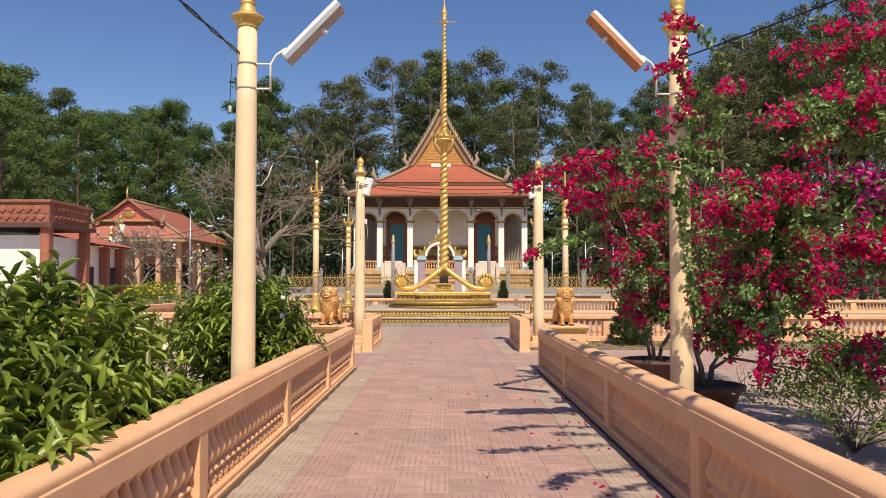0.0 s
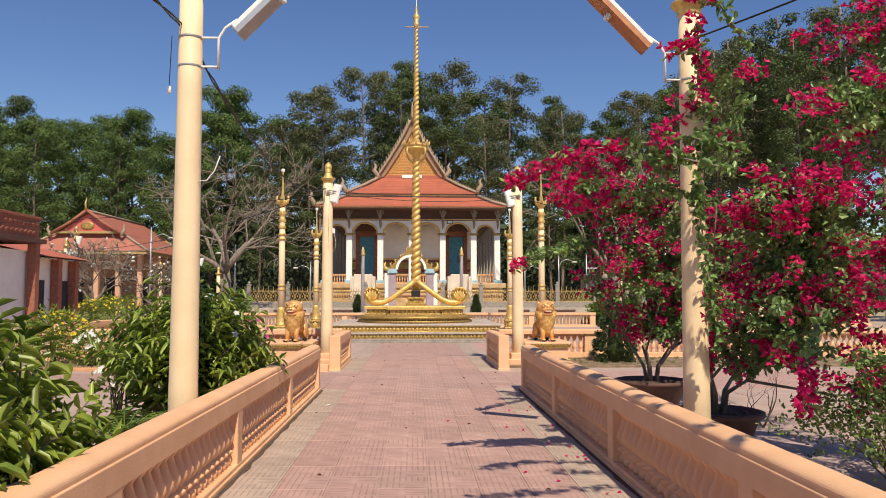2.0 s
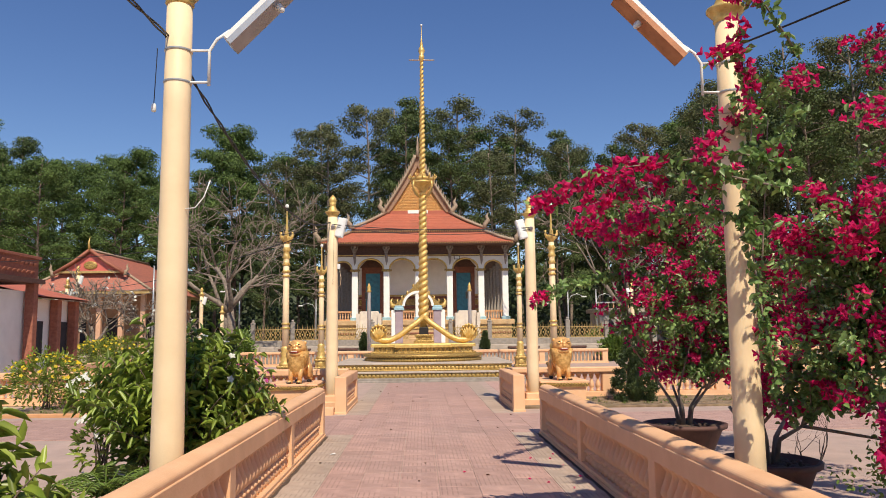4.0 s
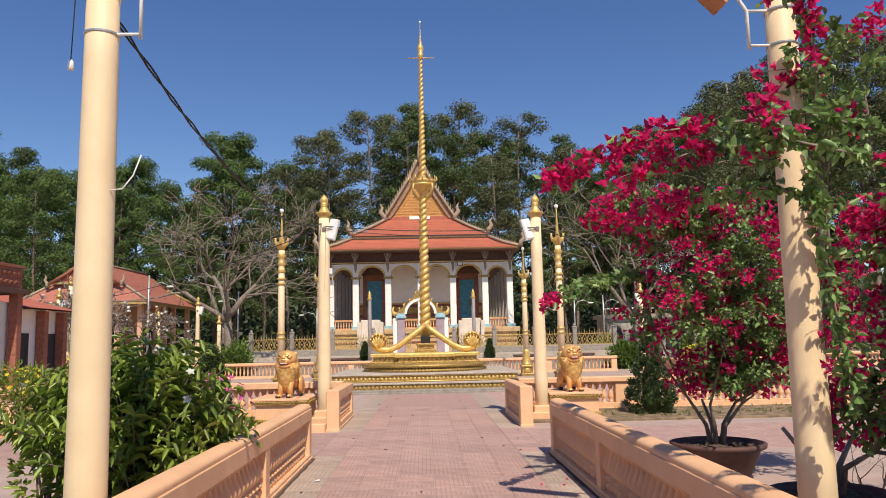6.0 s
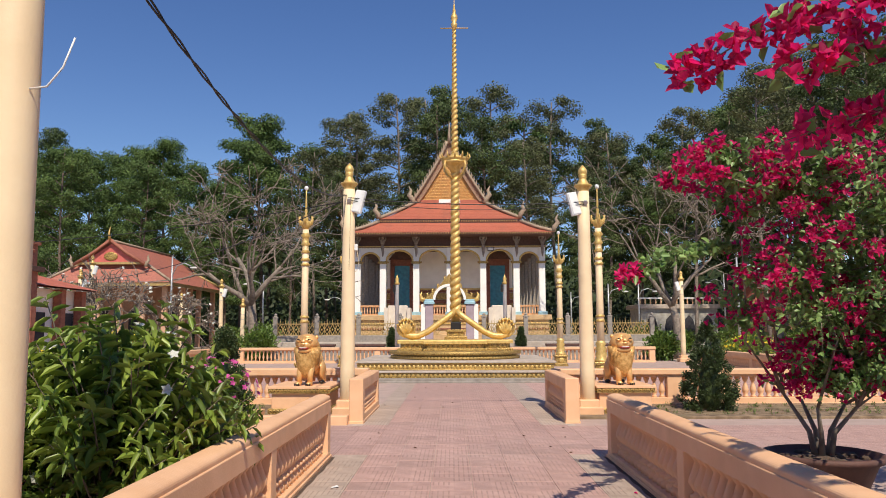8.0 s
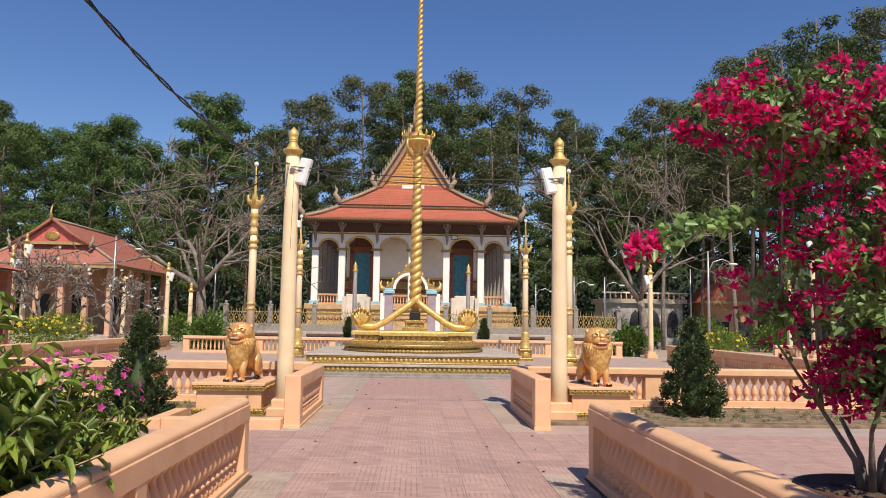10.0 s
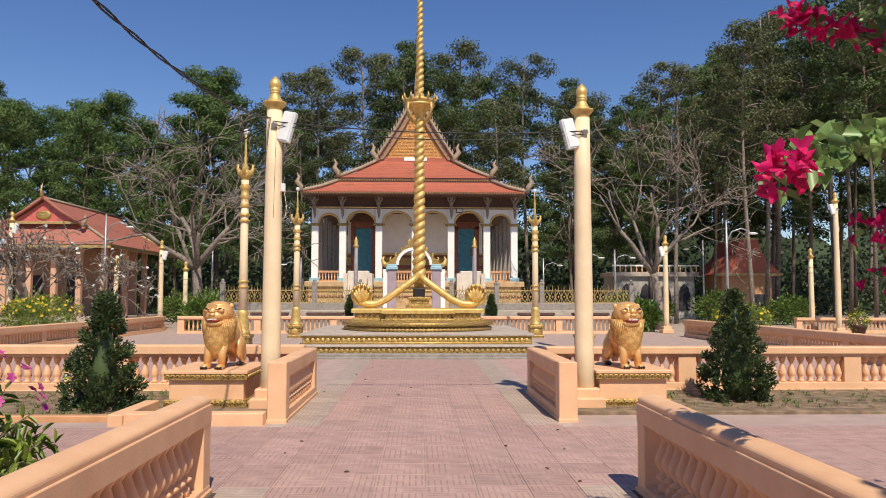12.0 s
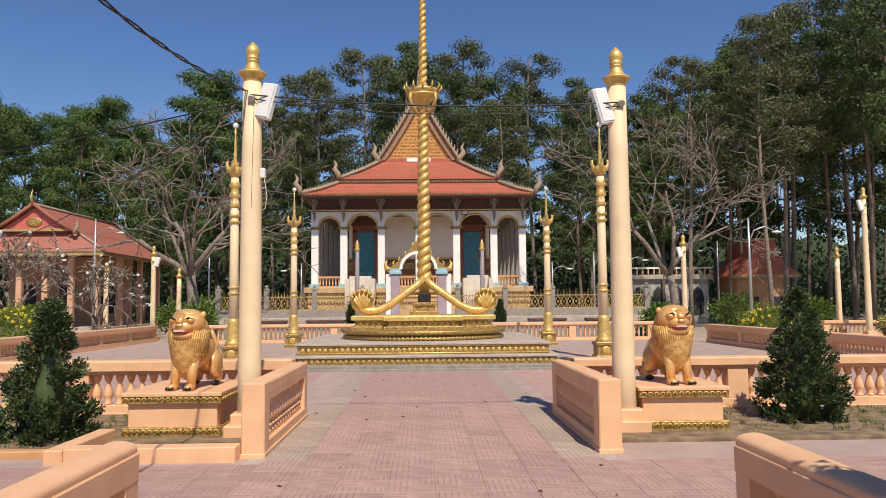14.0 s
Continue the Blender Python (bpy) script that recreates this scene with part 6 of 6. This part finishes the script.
part("eave_beam", MB().box(-3.85, -0.25, 4.05, 3.85, -0.1, 4.27).box(3.7, -0.09, 4.05, 3.85, 10.1, 4.27), OCHRE, hall)
for s in (-1, 1):
    part("rake_board", MB(True).tube([(s * 2.15, 0.05, 5.35), (s * 1.0, 0.05, 6.05), (0, 0.05, 6.82)], 0.10, 6), BRICKRED, hall)
    part("rake_horn", flame(0.6, s), RIDGE, hall, at=(s * 2.2, 0.05, 5.35))
    part("hip_ridge", MB(True).tube([(s * 1.9, 9.0, 5.5), (s * 3.9, 10.2, 4.3)], 0.09, 6), OCHRE, hall)
    part("front_hip", MB(True).tube([(s * 1.9, 0.6, 5.5), (s * 3.9, -0.3, 4.3)], 0.08, 6), RIDGE, hall)
part("main_ridge", MB(True).tube([(0, 0, 6.8), (0, 10.2, 6.8)], 0.09, 6), RIDGE, hall)
part("apex_horn", MB(True).tube([(0, 0, 6.8), (0, -0.15, 7.2), (0, 0.0, 7.6)], [0.09, 0.06, 0.01], 6), GOLD, hall)

house = thing("monks_house", "white house with red brick parapet and red columns", "house", (-0.3, 0, 0))
part("wall", MB().box(-27, 30.4, -0.02, -14.6, 33.1, 3.5).box(-27, 33.1, -0.02, -15.0, 38, 3.3), WHITE, house)
part("parapet", MB().box(-27, 30.0, 3.95, -14.2, 30.25, 4.72).box(-14.45, 30.25, 3.95, -14.2, 33.2, 4.72), BRICKRED, house, "red brick lattice parapet")
part("parapet_cap", MB().box(-27.1, 29.92, 4.72, -14.12, 30.33, 4.82, 0.01).box(-14.53, 30.33, 4.72, -14.12, 33.28, 4.82, 0.01), BRICKRED, house)
brick = MB().box(-0.10, -0.03, -0.10, 0.10, 0.03, 0.10, 0.02).mesh("brick", BRICKRED)
for i in range(18):
    for j in range(2):
        part("brick", brick, None, house, at=(-14.5 - 0.32 * i - 0.16 * j, 29.98, 4.17 + 0.3 * j)).rotation_euler = (0, radians(45), 0)
for i in range(8):
    for j in range(2):
        o = part("brick", brick, None, house, at=(-14.19, 30.5 + 0.32 * i + 0.16 * j, 4.17 + 0.3 * j))
        o.rotation_euler = (radians(45), 0, radians(90))
part("roof_slab", MB().box(-27.2, 29.8, 3.78, -14.0, 33.4, 3.95, 0.01), ROOF_DARK, house)
for x, y in ((-14.35, 30.15), (-14.35, 33.1), (-17.6, 30.15), (-21, 30.15), (-14.8, 36.0), (-14.8, 37.6)):
    part("column", MB().box(-0.17, -0.17, 0, 0.17, 0.17, 3.8 if y < 34 else 3.3, 0.02), BRICKRED, house, "red painted column", (x, y, 0))
part("porch_roof", MB().add([(-14.3, 33.4, 3.35), (-14.3, 38.2, 3.35), (-18, 38.2, 4.3), (-18, 33.4, 4.3)], [(0, 1, 2, 3)]).add([(-14.3, 33.4, 3.28), (-18, 33.4, 4.2), (-18, 38.2, 4.2), (-14.3, 38.2, 3.28)], [(0, 1, 2, 3)]), ROOF, house, "low red tile porch roof")
for x0, x1, y, z0, z1 in ((-16.9, -15.2, 30.36, 0.4, 1.5), (-20.4, -18.6, 30.36, 0.4, 1.5)):
    part("window", MB().box(x0, y - 0.03, z0, x1, y + 0.05, z1), DARKROOM, house, "dark barred window")
    for k in range(6):
        part("window_bar", MB().box(0, y - 0.07, z0, 0.04, y - 0.035, z1), WHITE_MET, house, at=(x0 + 0.1 + k * (x1 - x0 - 0.2) / 5, 0, 0))
for y in (34.3, 36.4):
    part("side_window", MB().box(-15.02, y, 1.0, -14.96, y + 1.0, 2.4), DARKROOM, house, "dark window")

pav = thing("white_pavilion", "low white pavilion with arched windows among the trees", "pavilion", (19.2, 70, 0))
# Wall colour is white plaster greyed down to stand in the trees' shade.
part("wall", MB().box(-3.2, 0.3, -0.05, 3.2, 4, 3.4), mat("shaded_white_plaster", (0.46, 0.43, 0.38), (0.34, 0.31, 0.27), 0.85, 3, 0.3, stain=0.4, stain_scale=0.8), pav, "white plaster wall, greyed in colour for tree shade")
part("parapet", MB().box(-3.5, 0.0, 3.4, 3.5, 4.3, 3.75, 0.03), SLAB, pav)
part("balcony_rail", MB().box(-3.5, 0.02, 4.2, 3.5, 0.14, 4.32, 0.01), WHITE, pav)
for k in range(16):
    part("baluster", BALUSTER_FAR, None, pav, at=(-3.3 + 0.44 * k, 0.08, 3.75)).scale = (1.4, 1.4, 1.15)
for k in range(4):
    part("arched_window", MB().prism([(-0.45, 0.7), (0.45, 0.7), (0.45, 2.0), (0.32, 2.5), (0, 2.85), (-0.32, 2.5), (-0.45, 2.0)], 0.22, 0.32), DARKROOM, pav, "dark arched window", (-2.3 + 1.55 * k, 0, 0))
shrine = thing("red_roofed_shrine", "small shrine with red tiled roof behind trunks", "shrine", (25.8, 68, 0))
shrine.scale = (0.76, 0.76, 0.76)
part("wall", MB().box(-2.6, 0.4, -0.05, 2.6, 5, 4.6), PEACH_DARK, shrine)
part("roof", MB().prism([(-3.3, 4.6), (3.3, 4.6), (1.4, 6.6), (0.9, 8.2), (-0.9, 8.2), (-1.4, 6.6)], -0.3, 6), ROOF, shrine)
part("ridge", MB().box(-1.0, -0.4, 8.15, 1.0, 6.1, 8.35, 0.02), OCHRE, shrine)
part("eave_trim", MB().box(-3.4, -0.4, 4.45, 3.4, -0.25, 4.75, 0.02), OCHRE, shrine)
for k in range(2):
    part("doorway", MB().box(-1.9 + 2.4 * k, 0.32, 0, -0.5 + 2.4 * k, 0.42, 2.6), DARKROOM, shrine)

# ---- far lamp columns and street lamps ----
for x, y, h in ((-19.2, 47.0, 5.2), (-19.3, 46.0, 4.4), (-15.4, 50, 3.3), (-13.1, 50, 4.1), (-11.9, 50.2, 3.0), (12.3, 46.8, 4.2), (19.8, 45, 6.1), (19.6, 47, 3.6)):
    column((x, y, 0), "cream lamp column with gilded finial beyond the court", "flood" if h > 4 else "", h, 1 if x < 0 else -1, True, "far lamp columns")


def street_lamp(at, h, side, label="slim grey steel street lamp with curved arm"):
    ob = thing("street_lamp", label, "street lamp", at, 0, "street lamps")
    part("pole", MB(True).lathe([(0.09, 0), (0.06, h * 0.6), (0.045, h)], 8), STEEL, ob)
    part("arm", MB(True).tube([(0, 0, h * 0.80), (0.25 * side, 0, h * 0.9), (0.7 * side, 0, h * 0.93), (1.1 * side, 0, h * 0.90)], 0.03, 6), STEEL, ob)
    part("lamp_head", MB(True).ball((1.25 * side, 0, h * 0.885), (0.24, 0.1, 0.06), 10, 6), WHITE_MET, ob)
    return ob


for x, y, h, s in ((-16.0, 50, 6.0, 1), (-13.2, 60, 5.6, -1), (11.6, 62, 5.0, 1), (13.8, 62, 5.0, 1), (14.6, 45, 5.3, 1), (-6.2, 80, 6, 1), (-8.4, 66, 4.6, -1), (9.5, 66, 4.6, 1), (21.5, 66, 6, -1)):
    street_lamp((x, y, 0), h, s)

# ---- cables ----
def cable(a, b, sag, r, name="overhead_cable", label="black overhead cable between the columns", twist=0.0):
    a, b = Vector(a), Vector(b)
    n = 60
    pts = [a.lerp(b, i / n) - Vector((0, 0, 4 * sag * (i / n) * (1 - i / n))) for i in range(n + 1)]
    ob = thing(name, label, "cable", group="cables")
    if not twist:
        part("strand", MB(True).tube(pts, r, 5), CABLE, ob)
        return
    for k in (0, 1):
        part("strand", MB(True).tube([p + Vector((math.cos(i * 1.1 + math.pi * k), 0, math.sin(i * 1.1 + math.pi * k))) * twist for i, p in enumerate(pts)], r, 5), CABLE, ob)


cable((-1.96, 10.2, 4.29), (-2.0, 22.1, 4.45), 0.6, 0.009, twist=0.013)
cable((-1.96, 10.2, 4.29), (-2.2, -3.0, 4.55), 0.25, 0.009, twist=0.013)
cable((-1.95, 22.07, 4.39), (2.87, 22.07, 4.28), 0.10, 0.010)
cable((-1.95, 22.07, 4.34), (2.87, 22.07, 4.23), 0.16, 0.008)
cable((-2.0, 22.15, 4.36), (-19.3, 46.0, 4.4), 0.5, 0.012)
cable((-2.0, 22.15, 4.33), (-18.4, 30.0, 4.4), 0.35, 0.010)
cable((2.9, 22.15, 4.26), (19.8, 45, 5.6), 0.6, 0.010)
cable((3.1, 10.75, 4.38), (9.0, 2.0, 6.0), 0.3, 0.010)
for k in (0, 3):
    cable((-2.0 + 0.035 * k, 22.07, 4.37), (-2.07 + 0.05 * k, 22.06, 3.5 - 0.2 * k), -0.02, 0.003, "loose_wire", "thin wire hanging down the gate column")
cable((-2.03, 10.2, 4.17), (-2.05, 10.21, 3.69), 0.0, 0.004, "pull_cord", "thin cord hanging beside the lamp column")
thing("cord_switch", "small white pull switch hanging on a cord", "switch", (-2.05, 10.21, 3.62), mb=MB(True).lathe([(0.012, 0), (0.022, 0.01), (0.02, 0.06), (0.008, 0.075)], 8), mats=[WHITE_MET])
thing("bent_wire", "pale bent wire end on the lamp column", "wire", (-1.775, 10.25, 2.80), mb=MB(True).tube([(0, 0, 0), (0.08, 0, 0.01), (0.15, 0, 0.10), (0.20, 0, 0.24)], 0.005, 5), mats=[WHITE_MET])

# ---- clods and dry leaves in the beds ----
random.seed(23)
clods = MB(True)
for _ in range(700):
    left = random.random() < 0.4
    p = (random.uniform(-8.8, -3.9), random.uniform(21.25, 23.9)) if left else (random.uniform(2.7, 12.0), random.uniform(21.8, 23.9))
    r = random.uniform(0.012, 0.045)
    clods.ball((p[0], p[1], 0.03), (r, r * random.uniform(0.6, 1.0), r * 0.55), 6, 4)
thing("soil_clods", "clods of dry soil and gravel strewn over the beds", "soil", kind="stuff", mb=clods, mats=[DIRT])

random.seed(29)
grass = MB(True)
for _ in range(260):
    p = Vector((random.uniform(-8.8, -3.9), random.uniform(21.25, 23.9), 0.03)) if random.random() < 0.5 else Vector((random.uniform(4.4, 12.0), random.uniform(21.85, 23.95), 0.03))
    for _ in range(7):
        d = Vector((random.gauss(0, 0.6), random.gauss(0, 0.6), 1.0))
        grass.leaf(p + Vector((random.gauss(0, 0.02), random.gauss(0, 0.02), 0)), d, rv(), random.uniform(0.03, 0.09), 0.008)
thing("grass", "sparse tufts of short grass in the beds", "grass", kind="stuff", mb=grass, mats=[LEAF_DARK])

# ---- litter on the paving ----
random.seed(9)
lit = [MB(True).leaf(Vector((0, 0, 0.004)), Vector((1, 0.2 * q, 0.15)), Vector((0, 0, 1)), 0.055, 0.022, 0, 0.35).mesh("fallen_leaf", mm) for q, mm in ((0, mat("dry_leaf", (0.16, 0.09, 0.05), (0.09, 0.05, 0.03), 0.8, 8, 0.2, stain=0)), (1, MATS["dry_leaf"]))]
for _ in range(34):
    x, y = random.uniform(-1.4, 2.1), random.uniform(5, 30)
    ob = new("fallen_leaf", random.choice(lit))
    ob.matrix_basis = pose(x, y, 0.002, 0, 0, random.uniform(0, 360))
    tagged(ob, "small dry brown leaf on the paving", "leaf", "fallen leaves")
pet = MB(True).leaf(Vector((0, 0, 0.004)), Vector((1, 0, 0.1)), Vector((0, 0, 1)), 0.042, 0.034, 0, 0.3).mesh("fallen_bract", BRACT)
for _ in range(34):
    ob = new("fallen_bract", pet)
    ob.matrix_basis = pose(2.15 - abs(random.gauss(0, 0.5)), random.uniform(7, 15), 0.002, 0, 0, random.uniform(0, 360))
    tagged(ob, "crimson bougainvillea bract fallen on the paving", "petal", "fallen bracts")
ob = new("paper_scrap", MB().add([(0, 0, 0.004), (0.09, 0.01, 0.012), (0.08, 0.06, 0.02), (0.01, 0.05, 0.005)], [(0, 1, 2, 3)]).mesh("paper_scrap", WHITE_MET))
ob.matrix_basis = pose(-1.15, 15.2, 0.003, 0, 0, 20)
tagged(ob, "scrap of white paper lying on the paving", "paper")

# ---- grime along the wall feet ----
random.seed(17)
for x0, s in ((-1.455, 1), (2.209, -1)):
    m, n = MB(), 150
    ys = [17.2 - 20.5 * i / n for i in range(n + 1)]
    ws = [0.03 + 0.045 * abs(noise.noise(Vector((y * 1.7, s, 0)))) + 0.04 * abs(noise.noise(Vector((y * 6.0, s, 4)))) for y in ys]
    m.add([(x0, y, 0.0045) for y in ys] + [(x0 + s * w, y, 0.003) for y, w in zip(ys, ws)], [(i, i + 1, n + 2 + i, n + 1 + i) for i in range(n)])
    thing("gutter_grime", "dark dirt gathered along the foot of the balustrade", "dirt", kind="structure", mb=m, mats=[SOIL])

# ---- paving slabs ----
W, X0 = 0.458, -1.455
slab = MB().box(0.002, 0.002, -0.02, W - 0.002, W - 0.002, 0.0, 0.003)
slab_pink, slab_grey = slab.mesh("paving_slab", PAVE), slab.mesh("paving_slab", PAVE_GREY)
rest = [MB(), MB()]
random.seed(31)
for j in range(-10, 68):
    y = 0.0 + W * j
    for i in range(8):
        x = X0 + W * i
        grey = i in (0, 7) and not 17.4 < y < 20.6
        if 8.1 < y < 25.7:
            o = part("paving_slab", slab_grey if grey else slab_pink, None, walkway, at=(x, y, random.uniform(-0.0015, 0.0015)))
        elif y + W < 31.2:
            rest[grey].box(x + 0.002, y + 0.002, -0.02, x + W - 0.002, y + W - 0.002, 0.0, 0.003)
tagged(part("paving_rest", rest[0], PAVE, walkway), kind="stuff")
tagged(part("paving_border_rest", rest[1], PAVE_GREY, walkway), kind="stuff")
for name, label, x0, x1, y0, y1, mm in (("cross_path_paving", "pink grooved slabs of the cross path", X0 - 24 * W, X0 + 0.01, 17.28, 20.7, PAVE), ("cross_path_paving", "pink grooved slabs of the cross path", X0 + 8 * W, 14, 17.28, 20.7, PAVE),
                                         ("court_paving", "pink and grey grooved slabs of the court", -12.2, -1.75, 24.6, 34, PAVE), ("court_paving", "pink and grey grooved slabs of the court", 2.45, 11.8, 24.6, 34, PAVE)):
    m = MB()
    for i in range(int((x1 - x0) / W)):
        for j in range(int((y1 - y0) / W)):
            m.box(x0 + W * i + 0.002, y0 + W * j + 0.002, -0.02, x0 + W * (i + 1) - 0.002, y0 + W * (j + 1) - 0.002, random.uniform(-0.002, 0.001), 0.003)
    thing(name, label, "pavement", kind="structure", mb=m, mats=[mm])
